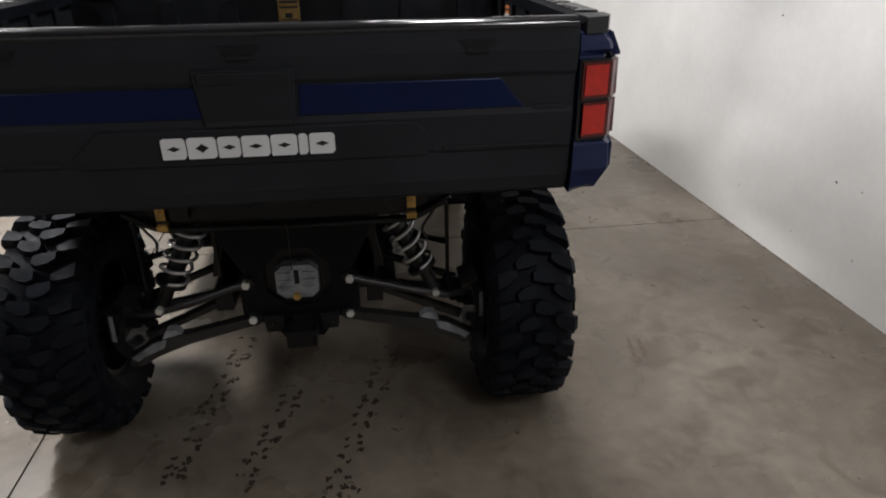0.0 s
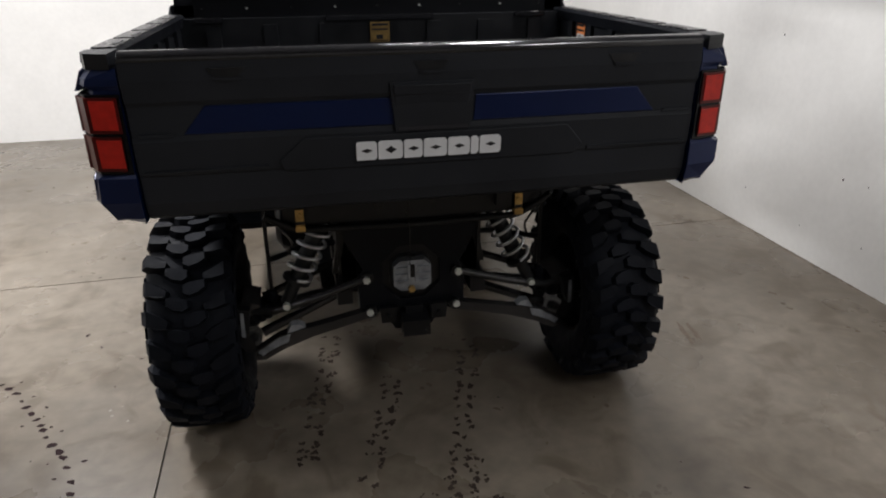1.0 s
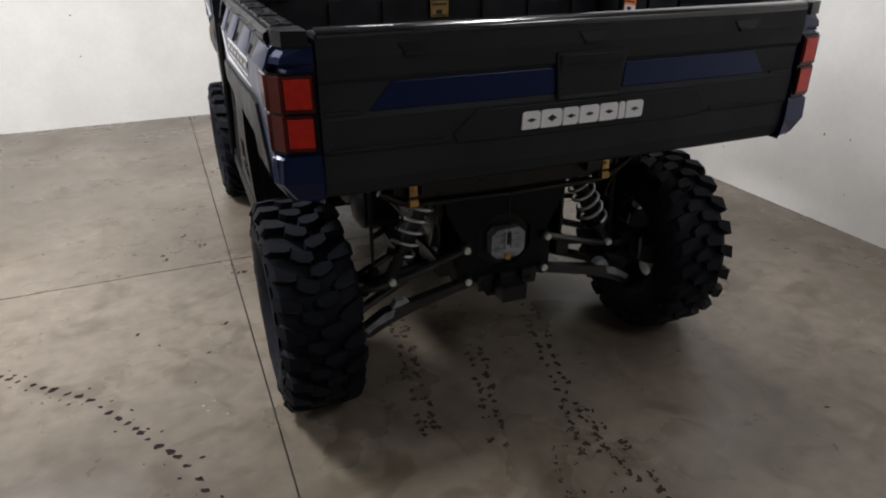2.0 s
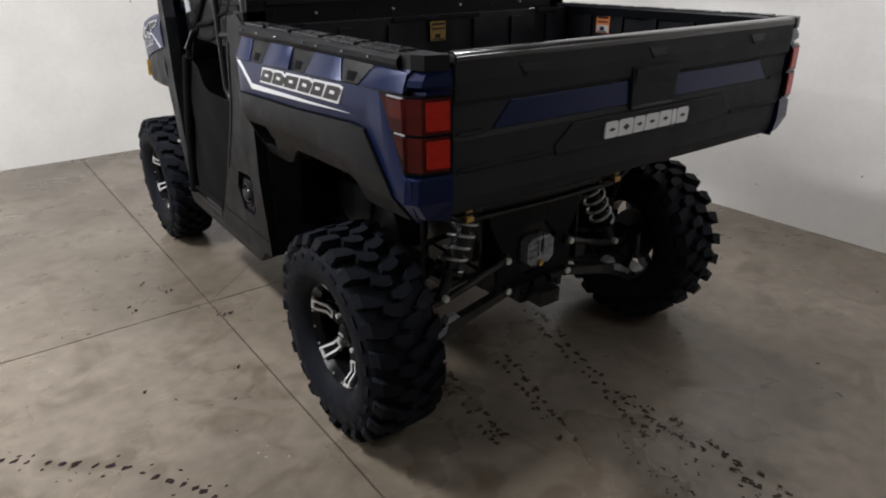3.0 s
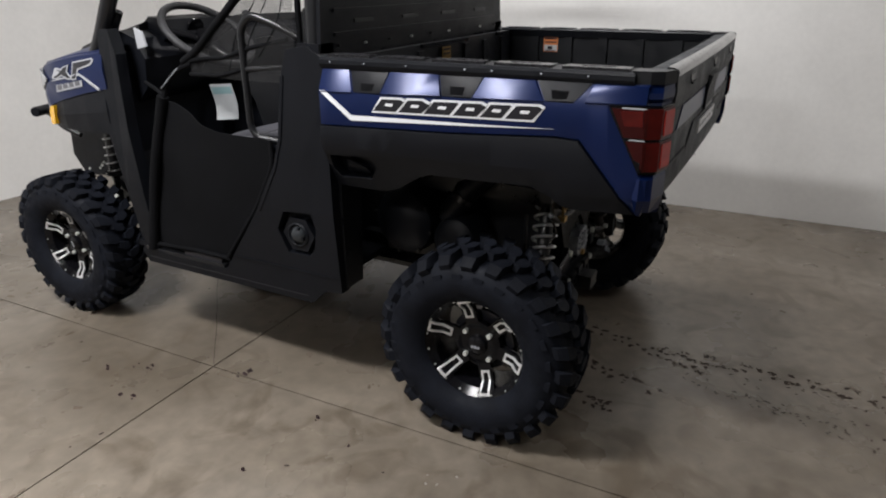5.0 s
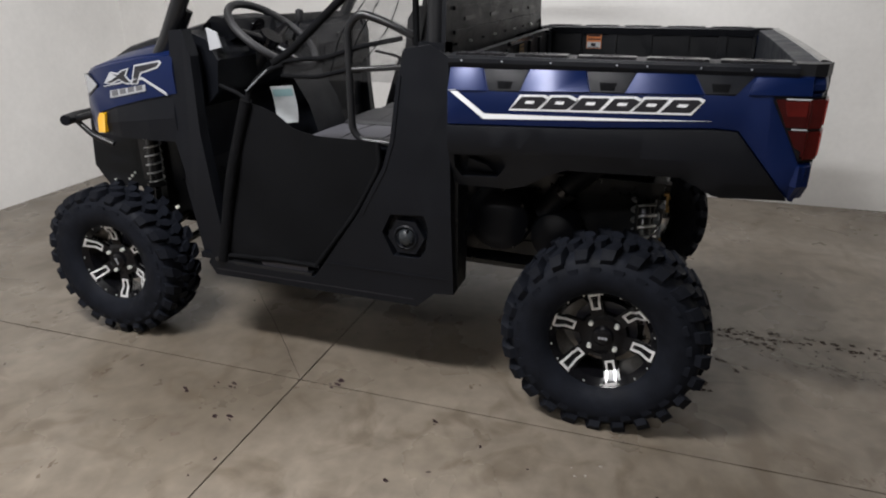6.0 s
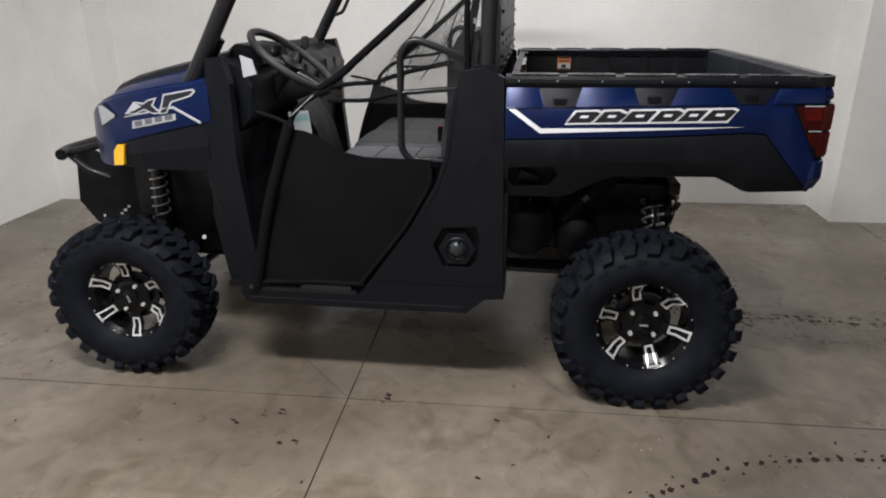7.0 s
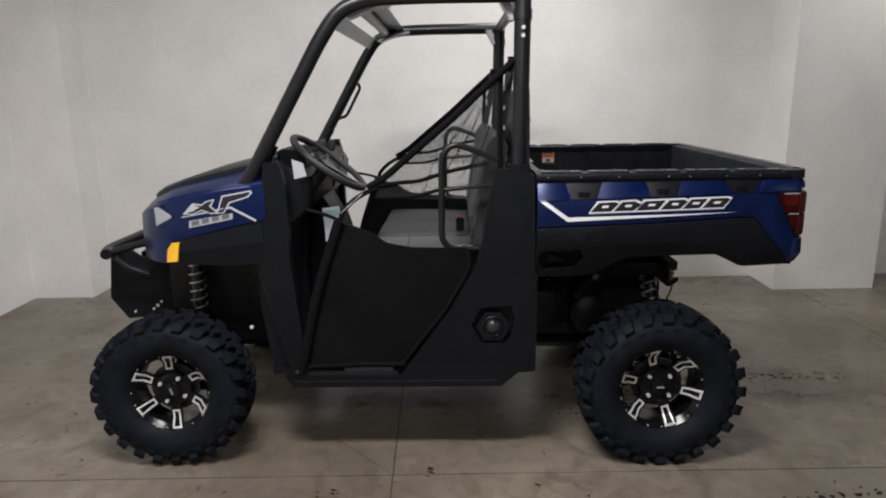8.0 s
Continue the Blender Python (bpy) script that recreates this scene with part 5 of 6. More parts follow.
for s in (-1, 1):
    part("shoulder_crease", loft([[(s * (w + 0.004), y, z), (s * w, y, z + 0.006), (s * (w - 0.010), y, z + 0.005), (s * (w - 0.006), y, z - 0.004)] for y, w, z in ((1.66, 0.742, 1.243), (1.80, 0.746, 1.226), (1.95, 0.744, 1.200), (2.055, 0.728, 1.178), (2.11, 0.706, 1.160))]), BLUE, bonnet, "", True)
    front_lamp = [(s * 0.690, 1.118), (s * 0.52, 1.082), (s * 0.50, 1.020), (s * 0.66, 1.020)]
    bm = warped(extrude_poly(bmesh.new(), front_lamp, "y", 0, 1), lambda x, y, z: (x, 2.085 + 0.018 * y + 0.62 * max(0.0, 0.735 - abs(x)) ** 0.9, z))
    part("headlamp", bevel(bm, 0.003), HEADLAMP, bonnet, "clear headlamp")

    def flank(poly, out, material, label="", name="flank_decal"):
        bm = extrude_poly(bmesh.new(), poly, "x", 0, 1)
        sliced(bm, "y", min(p[0] for p in poly), max(p[0] for p in poly), 0.05)

        def on(x, y, z):
            pts = ((1.64, 0.7635), (1.80, 0.772), (1.95, 0.770), (2.055, 0.753), (2.11, 0.732), (2.165, 0.694))
            w = 0.755
            for (y0, w0), (y1, w1) in zip(pts, pts[1:]):
                if y0 <= y <= y1:
                    w = w0 + (w1 - w0) * (y - y0) / (y1 - y0)
            if z > 1.16:
                w -= 0.10 * (z - 1.16)
            return (s * (w + out - 0.010 * x), y, z)
        part(name, warped(bm, on), material, bonnet, label)
    flank([(2.122, 1.150), (2.095, 1.155), (2.030, 1.116), (2.035, 1.104), (2.120, 1.062)], 0.003, INK, "", "lamp_surround")
    flank([(2.120, 1.146), (2.096, 1.150), (2.038, 1.115), (2.042, 1.108), (2.118, 1.070)], 0.005, HEADLAMP, "clear headlamp corner", "headlamp_corner")
    # leaning shapes with a pale border, a plate of unreadable print, and a cranked line
    flank([(1.990, 1.122), (1.945, 1.122), (1.905, 1.138), (1.872, 1.124), (1.836, 1.128), (1.868, 1.155), (1.850, 1.186), (1.890, 1.176), (1.906, 1.164), (1.945, 1.168)], 0.002, SILVER, "silver bordered badge shape")
    flank([(1.972, 1.127), (1.946, 1.127), (1.904, 1.144), (1.872, 1.130), (1.848, 1.132), (1.876, 1.156), (1.860, 1.179), (1.886, 1.172), (1.906, 1.158), (1.936, 1.163), (1.912, 1.152)], 0.003, INK)
    flank([(1.848, 1.124), (1.815, 1.128), (1.790, 1.168), (1.715, 1.190), (1.697, 1.208), (1.706, 1.218), (1.822, 1.198)], 0.002, SILVER, "silver bordered badge shape")
    flank([(1.840, 1.129), (1.818, 1.132), (1.794, 1.173), (1.722, 1.194), (1.706, 1.207), (1.710, 1.212), (1.817, 1.193)], 0.003, INK)
    flank([(1.968, 1.066), (1.784, 1.103), (1.782, 1.127), (1.963, 1.096)], 0.002, GREYDECAL, "grey badge plate")
    for k in range(4):
        yy = 1.952 - k * 0.042
        flank([(yy, 1.076 + k * 0.0085), (yy - 0.030, 1.082 + k * 0.0085), (yy - 0.030, 1.101 + k * 0.0085), (yy, 1.095 + k * 0.0085)], 0.003, BADGEBAR)
    flank([(1.995, 1.109), (1.790, 1.146), (1.690, 1.089), (1.690, 1.098), (1.788, 1.155), (1.995, 1.112)], 0.0025, SILVER, "pale cranked line")

# nose, grille and bumper
nose = part("front_fascia", loft([[(-w, y, z1), (w, y, z1), (w, y, z0), (-w, y, z0)] for y, w, z0, z1 in ((2.07, 0.44, 0.50, 0.905), (2.25, 0.40, 0.55, 0.885), (2.40, 0.31, 0.62, 0.865))]), DARK, vehicle, "black front fascia")
for k in range(4):
    part("grille_slat", boxed(-0.28, 0.28, 2.385, 2.41, 0.66 + k * 0.05, 0.675 + k * 0.05, 0.003), BLACK, nose)
bumper = part("bumper_bar", tubed([(-0.62, 2.405, 0.925), (-0.53, 2.440, 0.925), (0.53, 2.440, 0.925), (0.62, 2.405, 0.925)], 0.024, 0.06, 16), TUBE, vehicle, "black tubular front bumper", True)
for s in (-1, 1):
    part("bar_plug", cylinder((s * 0.6195, 2.405, 0.925), (s * 0.628, 2.4015, 0.925), 0.0215, 16, 0.003), BLACK, bumper, "black plastic end plug")
    part("bumper_stay", tubed([(s * 0.56, 2.425, 0.915), (s * 0.545, 2.36, 0.935), (s * 0.53, 2.27, 0.955)], 0.016, 0.03), TUBE, bumper, "", True)
    part("bumper_stay", tubed([(s * 0.545, 2.42, 0.905), (s * 0.53, 2.36, 0.84), (s * 0.50, 2.28, 0.80)], 0.013, 0.03), TUBE, bumper, "", True)
    part("bumper_plate", prism([(2.498, 0.905), (2.528, 0.66), (2.452, 0.556), (2.20, 0.580), (2.20, 0.845), (2.36, 0.862), (2.42, 0.905)], "x", s * 0.388, s * 0.401, 0.003), BLACK, bumper, "black bumper side plate")
    for yb, zb, rb in ((2.415, 0.592, 0.006), (2.325, 0.605, 0.006), (2.305, 0.622, 0.008), (2.285, 0.640, 0.006)):
        part("fascia_bolt", cylinder((s * 0.401, yb, zb), (s * 0.407, yb, zb), rb, 6), BOLT, bumper)
    part("chassis_bolt", cylinder((s * 0.735, 1.752, 0.628), (s * 0.745, 1.752, 0.628), 0.008, 8), BOLT, vehicle, "bright zinc bolt")

# --- roll cage ---
ZT = 1.962
for s in (-1, 1):
    part("front_pillar", tubed([(s * 0.705, 1.768, 1.20), (s * 0.702, 1.705, 1.285), (s * 0.688, 1.404, 1.805), (s * 0.680, 1.328, 1.913), (s * 0.674, 1.205, ZT - 0.006), (s * 0.672, 1.00, ZT), (s * 0.672, 0.585, ZT)], 0.0305, 0.10, 16), TUBE, vehicle, "black roll cage pillar and side rail", True)
    part("rear_pillar", tubed([(s * 0.715, 0.625, 1.00), (s * 0.704, 0.616, 1.28), (s * 0.688, 0.608, 1.70), (s * 0.674, 0.604, ZT + 0.01)], 0.033, 0.15, 16), TUBE, vehicle, "black rear cage pillar", True)
    part("pillar_joint", cylinder((s * 0.6795, 0.606, 1.865), (s * 0.677, 0.605, 1.905), 0.037, 16, 0.004), TUBE, vehicle, "black cage coupling", True)
    part("pillar_foot", boxed(min(s * 0.665, s * 0.745), max(s * 0.665, s * 0.745), 0.575, 0.665, 1.265, 1.305, 0.012), BLACK, vehicle, "black moulded pillar foot")
    for zb in (1.835, 1.805):
        part("cage_bolt", cylinder((s * 0.700, 0.606, zb), (s * 0.722, 0.606, zb), 0.008, 6), BOLT, vehicle, "zinc cage bolt")
    part("roof_gusset", prism([(1.312, 1.896), (1.205, 1.934), (1.130, 1.944), (1.130, 1.936), (1.195, 1.926), (1.298, 1.886)], "x", s * 0.640, s * 0.560, 0.002), GREYDECAL, vehicle, "grey roof gusset")
    part("rear_gusset", prism([(0.655, 1.945), (0.690, 1.945), (0.650, 1.870), (0.635, 1.870)], "x", s * 0.640, s * 0.560, 0.002), GREYDECAL, vehicle, "grey rear gusset")
    part("pillar_trim", tubed([(s * 0.676, 1.715, 1.22), (s * 0.672, 1.680, 1.29), (s * 0.664, 1.620, 1.39)], 0.018, 0.04, 10), BLACK, vehicle, "black pillar trim", True)
for y, z, r in ((1.262, ZT - 0.022, 0.024), (0.604, ZT, 0.026)):
    part("cross_bar", tubed([(-0.672, y, z), (0.672, y, z)], r, 0, 14), TUBE, vehicle, "black cage cross bar", True)
part("header_plate", prism([(1.378, 1.858), (1.340, 1.914), (1.334, 1.909), (1.370, 1.853)], "x", -0.66, 0.66, 0.002), GREYDECAL, vehicle, "grey header plate")
part("header_strip", prism([(1.262, ZT + 0.004), (1.170, ZT + 0.012), (1.170, ZT + 0.006), (1.262, ZT - 0.002)], "x", -0.66, 0.66, 0.001), GREYDECAL, vehicle, "grey roof stiffener")
part("grab_handle", tubed([(0.690, 1.590, 1.452), (0.690, 1.530, 1.468), (0.682, 1.437, 1.635), (0.682, 1.466, 1.680)], 0.0095, 0.02), TUBE, vehicle, "black grab handle on the pillar", True)

# rear cab panel with bolts and slots
back = part("rear_cab_panel", prism([(-0.735, 1.262), (0.735, 1.262), (0.715, 1.50), (0.69, 1.60), (-0.69, 1.60), (-0.715, 1.50)], "y", 0.575, 0.590, 0.004), BLACK, vehicle, "black rear cab panel")
for z in (1.33, 1.405, 1.48):
    part("panel_crease", boxed(-0.66, 0.66, 0.566, 0.5765, z - 0.006, z + 0.006, 0.003), BLACK, back)
for i in range(9):
    xx = -0.64 + i * 0.16
    part("panel_bolt", cylinder((xx, 0.577, 1.292), (xx, 0.565, 1.292), 0.0042, 6, 0.0005), BOLT if i % 2 else DARK, back)
for xx in (-0.48, -0.16, 0.16, 0.48):
    part("panel_slot", boxed(xx - 0.06, xx + 0.06, 0.5705, 0.577, 1.362, 1.374, 0.002), DARK, back)

# --- seat-side hoops ---
for s in (-1, 1):
    part("hip_hoop", tubed([(s * 0.690, 0.70, 1.318), (s * 0.705, 0.79, 1.362), (s * 0.715, 0.885, 1.392), (s * 0.718, 0.930, 1.345), (s * 0.718, 0.934, 1.00), (s * 0.715, 0.905, 0.962), (s * 0.705, 0.83, 0.955), (s * 0.69, 0.76, 0.95)], 0.0135, 0.05), TUBE, vehicle, "black tubular hip restraint", True)
    part("hoop_bar", tubed([(s * 0.718, 0.93, 1.205), (s * 0.705, 0.80, 1.215), (s * 0.69, 0.70, 1.222)], 0.010), TUBE, vehicle, "", True)


# --- half-door nets ---
def cloth(poly, s, xo, step, wave):
    bm = extrude_poly(bmesh.new(), poly, "x", 0, 1)
    ys, zs = [p[0] for p in poly], [p[1] for p in poly]
    sliced(bm, "y", min(ys), max(ys), step)
    sliced(bm, "z", min(zs), max(zs), step)
    return warped(bm, lambda x, y, z: (s * (xo - 0.004 * x + wave * math.sin(9 * y + 5 * z) + wave * 0.6 * math.sin(14 * z - 17 * y)), y, z))


for s in (-1, 1):
    door = part("door_net", cloth([(1.530, 0.44), (1.455, 0.78), (1.355, 1.070), (1.300, 1.062), (1.231, 1.038), (1.160, 0.992), (1.065, 0.974), (0.93, 0.968), (0.830, 0.965), (0.822, 0.88), (0.925, 0.70), (1.120, 0.448)], s, 0.742, 0.05, 0.008), FABRIC, vehicle, "dense black half-door net", True)
    part("net_post", tubed([(s * 0.754, 1.545, 0.425), (s * 0.748, 1.462, 0.78), (s * 0.738, 1.355, 1.085)], 0.022, 0.1, 12), FABRIC, door, "sleeved front net post", True)
    part("net_strap", tubed([(s * 0.738, 1.350, 1.080), (s * 0.730, 1.345, 1.115), (s * 0.728, 1.30, 1.165), (s * 0.722, 1.24, 1.200), (s * 0.715, 1.195, 1.215)], 0.0105, 0.04), FABRIC, door, "upper strap", True)
    part("net_strap", tubed([(s * 0.735, 1.350, 1.085), (s * 0.715, 1.41, 1.105), (s * 0.690, 1.50, 1.125)], 0.0075, 0.02), FABRIC, door, "", True)
    # Pale rod drawn for the highlight along the strap.
    part("strap_hook", cylinder((s * 0.746, 1.345, 1.118), (s * 0.735, 1.255, 1.196), 0.0028, 8), CAST, door, "thin bright rod painting the strap's highlight")
    part("net_lower_edge", tubed([(s * 0.748, 1.530, 0.446), (s * 0.748, 1.30, 0.458), (s * 0.748, 1.095, 0.456)], 0.010), FABRIC, door, "", True)
    part("net_rear_edge", tubed([(s * 0.750, 1.115, 0.452), (s * 0.750, 0.922, 0.70), (s * 0.748, 0.818, 0.88), (s * 0.744, 0.826, 0.965)], 0.009, 0.04), FABRIC, door, "", True)
    # shoulder net: edge strap from the front to high on the rear pillar, and open mesh below it
    edge = [(1.235, 1.218), (1.157, 1.262), (1.085, 1.325), (0.89, 1.486), (0.73, 1.632), (0.640, 1.712)]
    shoulder = part("shoulder_net", tubed([(s * (0.72 - 0.05 * (z - 1.2)), y, z) for y, z in edge], 0.0145, 0.06, 10), FABRIC, vehicle, "black shoulder net with an edge strap", True)
    part("net_rear_strap", tubed([(s * 0.695, 0.69, 1.25), (s * 0.685, 0.695, 1.45), (s * 0.678, 0.690, 1.66)], 0.011), FABRIC, shoulder, "", True)
    part("net_mid_strap", tubed([(s * 0.718, 1.235, 1.218), (s * 0.720, 1.10, 1.238), (s * 0.718, 1.03, 1.240), (s * 0.712, 0.90, 1.280), (s * 0.700, 0.74, 1.312)], 0.0085, 0.03), FABRIC, shoulder, "", True)
    part("net_low_strap", tubed([(s * 0.718, 1.205, 1.175), (s * 0.718, 1.06, 1.176), (s * 0.716, 0.94, 1.205)], 0.0075, 0.03), FABRIC, shoulder, "", True)
    for fold in (((0.735, 1.600), (0.800, 1.450), (0.905, 1.300), (0.930, 1.215)), ((0.790, 1.545), (0.870, 1.420), (0.960, 1.330), (1.010, 1.180)), ((0.720, 1.500), (0.770, 1.360), (0.860, 1.250))):
        part("net_fold", tubed([(s * (0.719 - 0.05 * (z - 1.2)), y, z) for y, z in fold], 0.0020, 0.05, 6), FABRIC, shoulder, "dark fold in the mesh", True)
    strands = bmesh.new()

    def inside(y, z):
        if y > 1.20 or y < 0.70 or z < 1.165:
            return False
        for (y0, z0), (y1, z1) in zip(edge, edge[1:]):
            if y1 <= y <= y0:
                return z < z0 + (z1 - z0) * (y0 - y) / (y0 - y1)
        return False
    gap, half = 0.0062, 0.00058
    for oz in (1, -1):
        for k in range(-200, 360):
            run = []
            for j in range(0, 130):
                t = j * 0.0085
                y, z = 0.70 + t * 0.7071, 1.15 + k * gap * 1.4142 + oz * t * 0.7071
                if inside(y, z):
                    run.append((y, z))
            if len(run) > 1:
                (ya, za), (yb, zb) = run[0], run[-1]
                xa, xb = s * (0.718 - 0.05 * (za - 1.2)), s * (0.718 - 0.05 * (zb - 1.2))
                d, deep = half * 0.7071, s * 0.0006
                near, far = [[strands.verts.new(p) for p in ((xa - e, ya - d, za + oz * d), (xa - e, ya + d, za - oz * d), (xb - e, yb + d, zb - oz * d), (xb - e, yb - d, zb + oz * d))] for e in (0.0, deep)]
                strands.faces.new(near)
                strands.faces.new(list(reversed(far)))
                for k2 in (0, 2):
                    strands.faces.new((near[k2 + 1], near[(k2 + 2) % 4], far[(k2 + 2) % 4], far[k2 + 1]))
    part("net_mesh", strands, NET, shoulder, "open black mesh")
# seat belts hanging by the rear pillar
for s in (-1, 1):
    part("seat_belt", tube(bmesh.new(), [(s * 0.64, 0.650, 1.70), (s * 0.625, 0.662, 1.55), (s * 0.62, 0.69, 1.40), (s * 0.63, 0.725, 1.25), (s * 0.65, 0.75, 1.05)], 0.022, 8, flat=0.15), NET, vehicle, "black seat belt webbing", True)
    part("belt_guide", boxed(min(s * 0.615, s * 0.655), max(s * 0.615, s * 0.655), 0.63, 0.66, 1.68, 1.73, 0.006), GLOSSBLACK, vehicle, "black belt guide")
    # Silver tabs added to paint the white glints on the belt.
    for z in (1.44, 1.52, 1.60):
        part("belt_clip", boxed(min(s * 0.628, s * 0.640), max(s * 0.628, s * 0.640), 0.668, 0.676, z, z + 0.018, 0.002), SILVER, vehicle, "small bright tab standing in for a belt glint")


# ---------- floor: slabs with saw-cut joints between them ----------
floor_base = tagged(part("floor", boxed(-10.2, 3.6, -9.4, 5.0, -0.14, -0.006, 0), FLOORDARK), "sealed concrete slab floor with saw-cut joints, stains and tyre marks", "floor", kind="structure")
JG = 0.0030


def joint_y(x):
    return 1.175 + 0.024 * x


def back_joint_y(x):
    return -1.935 + 0.02 * x


def joint_x(y):
    return -0.848 - 0.0205 * y


def slab(x0, x1, low, high):
    """A slab between two joints that run across; None for x stands for the joint along the vehicle."""
    pts = []
    for x, y_of, g in ((x0, low, JG), (x1, low, JG), (x1, high, -JG), (x0, high, -JG)):
        y = y_of(-0.85 if x is None else x) + g
        pts.append(((joint_x(y) + (0.0034 if x0 is None else -0.0034)) if x is None else x, y))
    part("concrete_slab", prism(pts, "z", -0.05, 0.0, 0.0008, 1), CONCRETE, floor_base)


for x0, x1 in ((-10.1, None), (None, 3.5)):
    slab(x0, x1, joint_y, lambda x: 4.95)
    slab(x0, x1, back_joint_y, joint_y)
    slab(x0, x1, lambda x: -9.3, back_joint_y)


def blotch(bm, x, y, r, stretch=1.0, turn=0.0, z=0.0008, n=9):
    pts = []
    for k in range(n):
        q = 2 * math.pi * k / n
        rr = r * random.uniform(0.55, 1.25)
        u, w = rr * math.cos(q) * stretch, rr * math.sin(q)
        pts.append(bm.verts.new((x + u * math.cos(turn) - w * math.sin(turn), y + u * math.sin(turn) + w * math.cos(turn), z + random.uniform(0, 0.0004))))
    bm.faces.new(pts)


# hairline crack running off the joint crossing
crack = bmesh.new()
px, py = -0.86, 1.165
for k in range(14):
    nx, ny = px + 0.045 + random.uniform(-0.006, 0.006), py + 0.045 + random.uniform(-0.006, 0.006)
    v = [crack.verts.new(p) for p in ((px, py, 0.0007), (px + 0.0016, py - 0.0012, 0.0007), (nx + 0.0016, ny - 0.0012, 0.0007), (nx, ny, 0.0007))]
    crack.faces.new(v)
    px, py = nx, ny
tagged(part("floor_crack", crack, MARK), "hairline crack running off a joint in the concrete", "crack", kind="stuff")

# dark tread prints left by a turning tyre, two rows of lug marks
prints = bmesh.new()
curve = [(-2.03, 0.700), (-1.850, 0.560), (-1.695, 0.424), (-1.572, 0.323), (-1.443, 0.214), (-1.380, 0.120), (-1.295, 0.005), (-1.232, -0.110), (-1.163, -0.196), (-1.102, -0.318), (-1.050, -0.550), (-1.030, -0.700), (-1.010, -0.940), (-1.000, -1.230)]
for (xa, ya), (xb, yb) in zip(curve, curve[1:]):
    L = math.hypot(xb - xa, yb - ya)
    n = max(1, round(L / 0.052))
    for k in range(n):
        t = (k + random.uniform(0.2, 0.6)) / n
        x, y = xa + (xb - xa) * t, ya + (yb - ya) * t
        a = math.atan2(yb - ya, xb - xa)
        for off, r in ((0.0, random.uniform(0.007, 0.014)), (random.uniform(0.018, 0.05), random.uniform(0.003, 0.008)), (random.uniform(-0.05, -0.02), random.uniform(0.002, 0.006))):
            if random.random() < (0.95 if off == 0.0 else 0.45):
                blotch(prints, x - off * math.sin(a), y + off * math.cos(a), r, 1.45, a + random.uniform(0.3, 1.1))
tagged(part("tread_prints", prints, MARK), "row of dark dried tread prints on the concrete", "tyre marks", kind="stuff")

# fainter lug marks behind and under the vehicle
lugs = bmesh.new()
for x0, y0, x1, y1, n in ((-0.277, 0.350, -0.405, -0.420, 24), (0.271, 0.195, 0.020, -0.700, 28), (-0.060, 0.020, -0.217, -0.562, 18), (0.121, -0.478, 0.117, -1.344, 30), (-0.049, -0.585, -0.208, -1.304, 26), (-0.095, -0.841, -0.137, -1.912, 24), (0.026, -0.786, 0.076, -1.905, 24)):
    a = math.atan2(y1 - y0, x1 - x0)
    for k in range(n):
        t = k / n
        x, y = x0 + (x1 - x0) * t, y0 + (y1 - y0) * t
        under = y0 > -0.55
        for lobe in (-1, 1):
            if random.random() < (0.75 if under else 0.6):
                cx, cy = x + lobe * random.uniform(0.012, 0.035), y + random.uniform(-0.015, 0.015)
                for _ in range(4 if under else 2):
                    blotch(lugs, random.gauss(cx, 0.006), random.gauss(cy, 0.005), random.uniform(0.003, 0.008 if under else 0.0045), random.uniform(1.1, 2.0), a + random.uniform(-0.9, 0.9))
tagged(part("lug_marks", lugs, MARKMID), "smudged dark lug marks on the concrete", "tyre marks", kind="stuff")

specks = bmesh.new()
for x, y in ((-1.187, 1.328), (-1.166, 1.269), (-0.848, 0.993), (-0.948, 0.558), (-0.991, 1.370), (-1.080, 1.544), (-1.282, 0.578), (-1.014, 1.442), (-0.868, 1.008)):
    for _ in range(3):
        blotch(specks, x + random.gauss(0, 0.012), y + random.gauss(0, 0.012), random.uniform(0.003, 0.009), 2.0, random.uniform(0.9, 1.5))
for _ in range(170):
    blotch(specks, random.uniform(-2.6, 2.1), random.uniform(-1.6, 3.8), random.choice((0.002, 0.003, 0.003, 0.005)), random.uniform(1, 2.2), random.uniform(0, 3))
tagged(part("floor_specks", specks, MARK), "scattered dark specks on the concrete", "dirt", kind="stuff")
scuffs = bmesh.new()
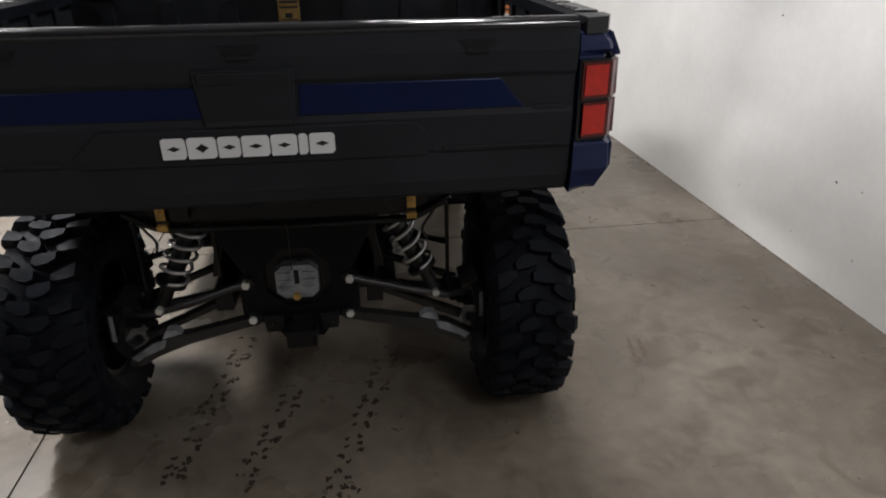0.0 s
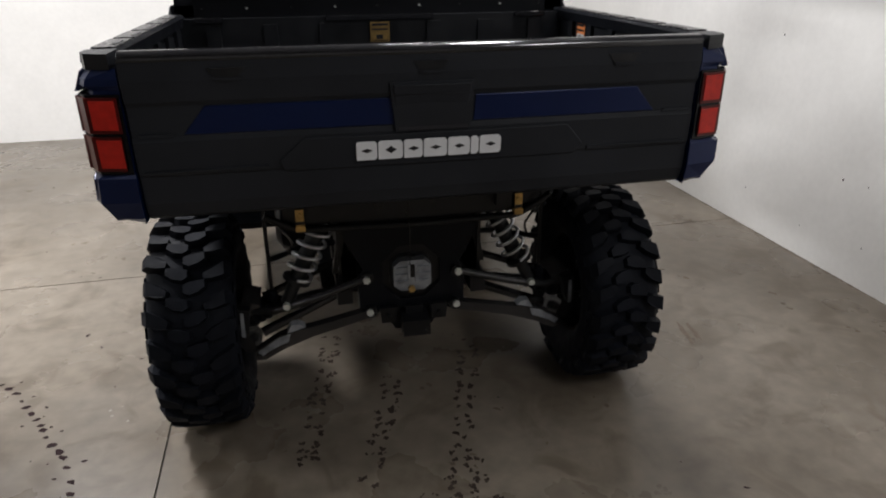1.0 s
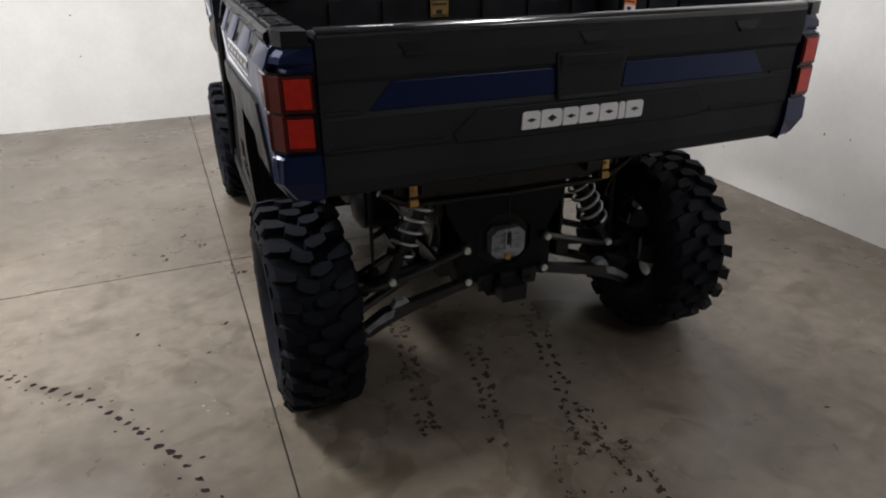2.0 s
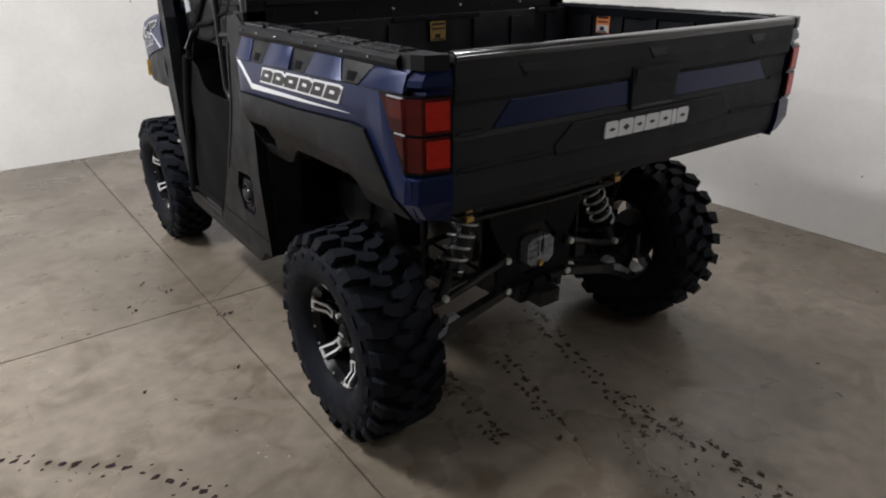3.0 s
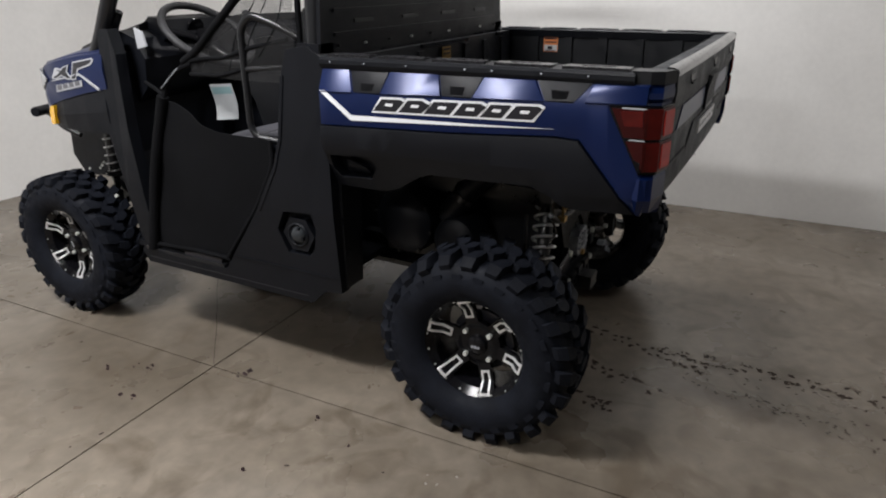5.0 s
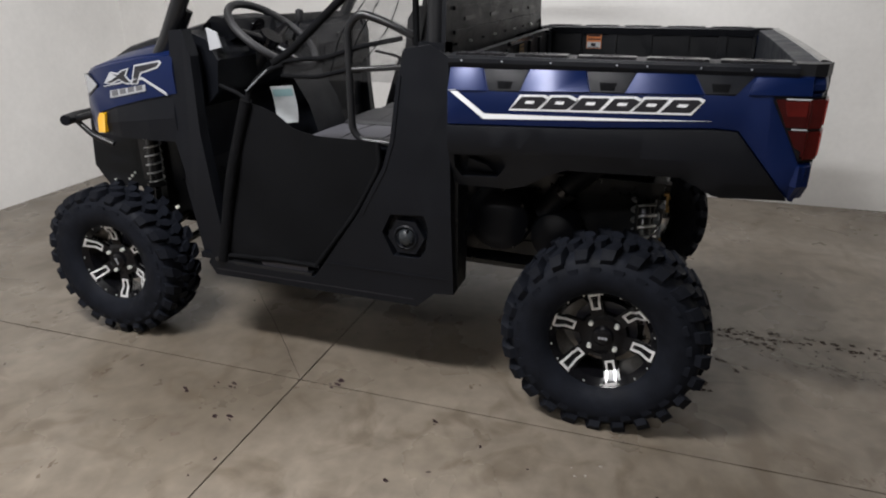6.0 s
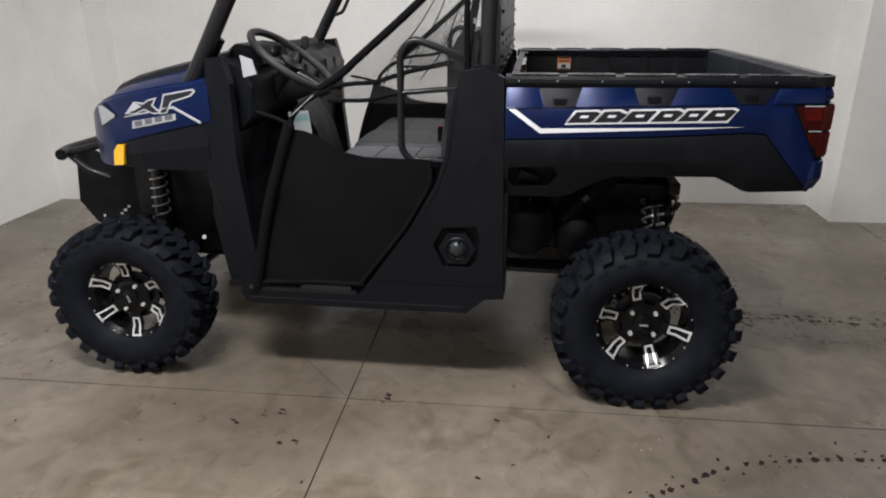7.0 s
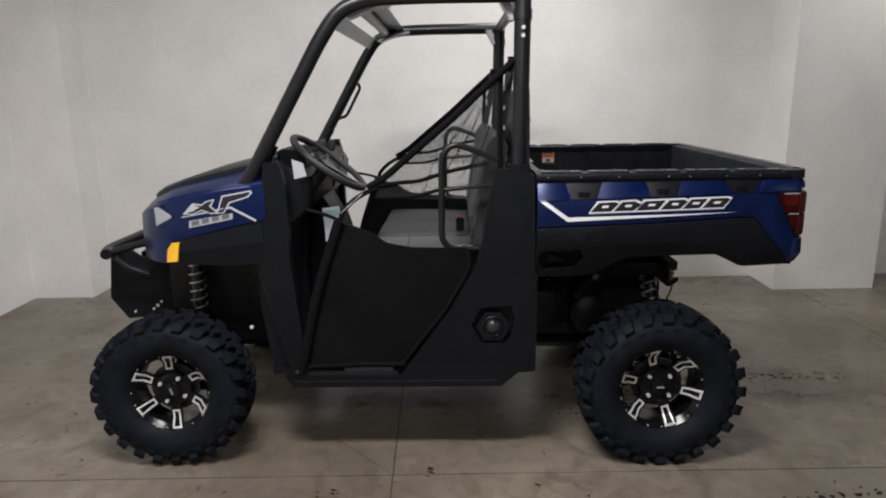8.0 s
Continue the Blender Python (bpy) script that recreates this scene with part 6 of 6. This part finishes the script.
for _ in range(70):
    x, y, a = random.uniform(-2.4, 2.0), random.uniform(-1.4, 3.6), random.uniform(0, 3)
    for _ in range(3):
        blotch(scuffs, x + random.gauss(0, 0.02), y + random.gauss(0, 0.02), random.uniform(0.003, 0.010), random.uniform(1.2, 2.6), a + random.uniform(-0.5, 0.5), 0.0004, 11)
for x in (1.185, 1.225):
    blotch(scuffs, x, 0.07, 0.012, 7.0, 1.4, 0.0004, 15)
tagged(part("floor_scuffs", scuffs, MARKSOFT), "faint brown scuffs on the concrete", "dirt", kind="stuff")
# Pale spots painted for light glinting off the polished floor.
flecks = bmesh.new()
for _ in range(4):
    blotch(flecks, random.gauss(-1.02, 0.03), random.gauss(-0.02, 0.03), random.uniform(0.002, 0.006), 1.3, random.uniform(0, 3))
tagged(part("paint_flecks", flecks, SPECK), "small pale spots painted for glints on the concrete", "dirt", kind="stuff")

# dark specks on the walls
ws = bmesh.new()


def wall_speck(p, n, r):
    p, n = Vector(p), Vector(n)
    u = n.orthogonal().normalized()
    w = n.cross(u)
    pts = [ws.verts.new(p + n * 0.0012 + (u * math.cos(q) + w * math.sin(q)) * r * 0.6 * random.uniform(0.6, 1.2)) for q in (2 * math.pi * k / 7 for k in range(7))]
    ws.faces.new(pts)


for y, z, r in ((1.156, 0.220, 0.007), (0.494, 0.471, 0.010), (0.344, 0.479, 0.007), (0.697, 0.158, 0.006), (0.298, 0.195, 0.006), (-0.257, 0.378, 0.009), (1.076, 1.080, 0.009)):
    wall_speck((right_x(y), y, z), (-1, 0, 0), r)
for x, z, r in ((-1.685, 0.570, 0.009), (-1.690, 0.890, 0.011), (-0.330, 1.180, 0.010), (-0.340, 0.240, 0.008)):
    wall_speck((x, front_y(x), z), (0, -1, 0), r)
tagged(part("wall_specks", ws, MARK), "small dark specks on the white walls", "dirt", kind="stuff")
# thin dark line of dirt where floor and wall meet
dirt = bmesh.new()
for k in range(120):
    y = -1.95 + k * 0.049
    blotch(dirt, right_x(y) - 0.006, y, random.uniform(0.004, 0.012), 2.4, 1.57, 0.0006)
for k in range(130):
    x = -4 + k * 0.047
    if x < 1.95:
        blotch(dirt, x, front_y(x) - 0.006, random.uniform(0.004, 0.010), 2.4, 0.0, 0.0006)
tagged(part("edge_dirt", dirt, MARKSOFT), "line of dirt along the foot of the walls", "dirt", kind="stuff")
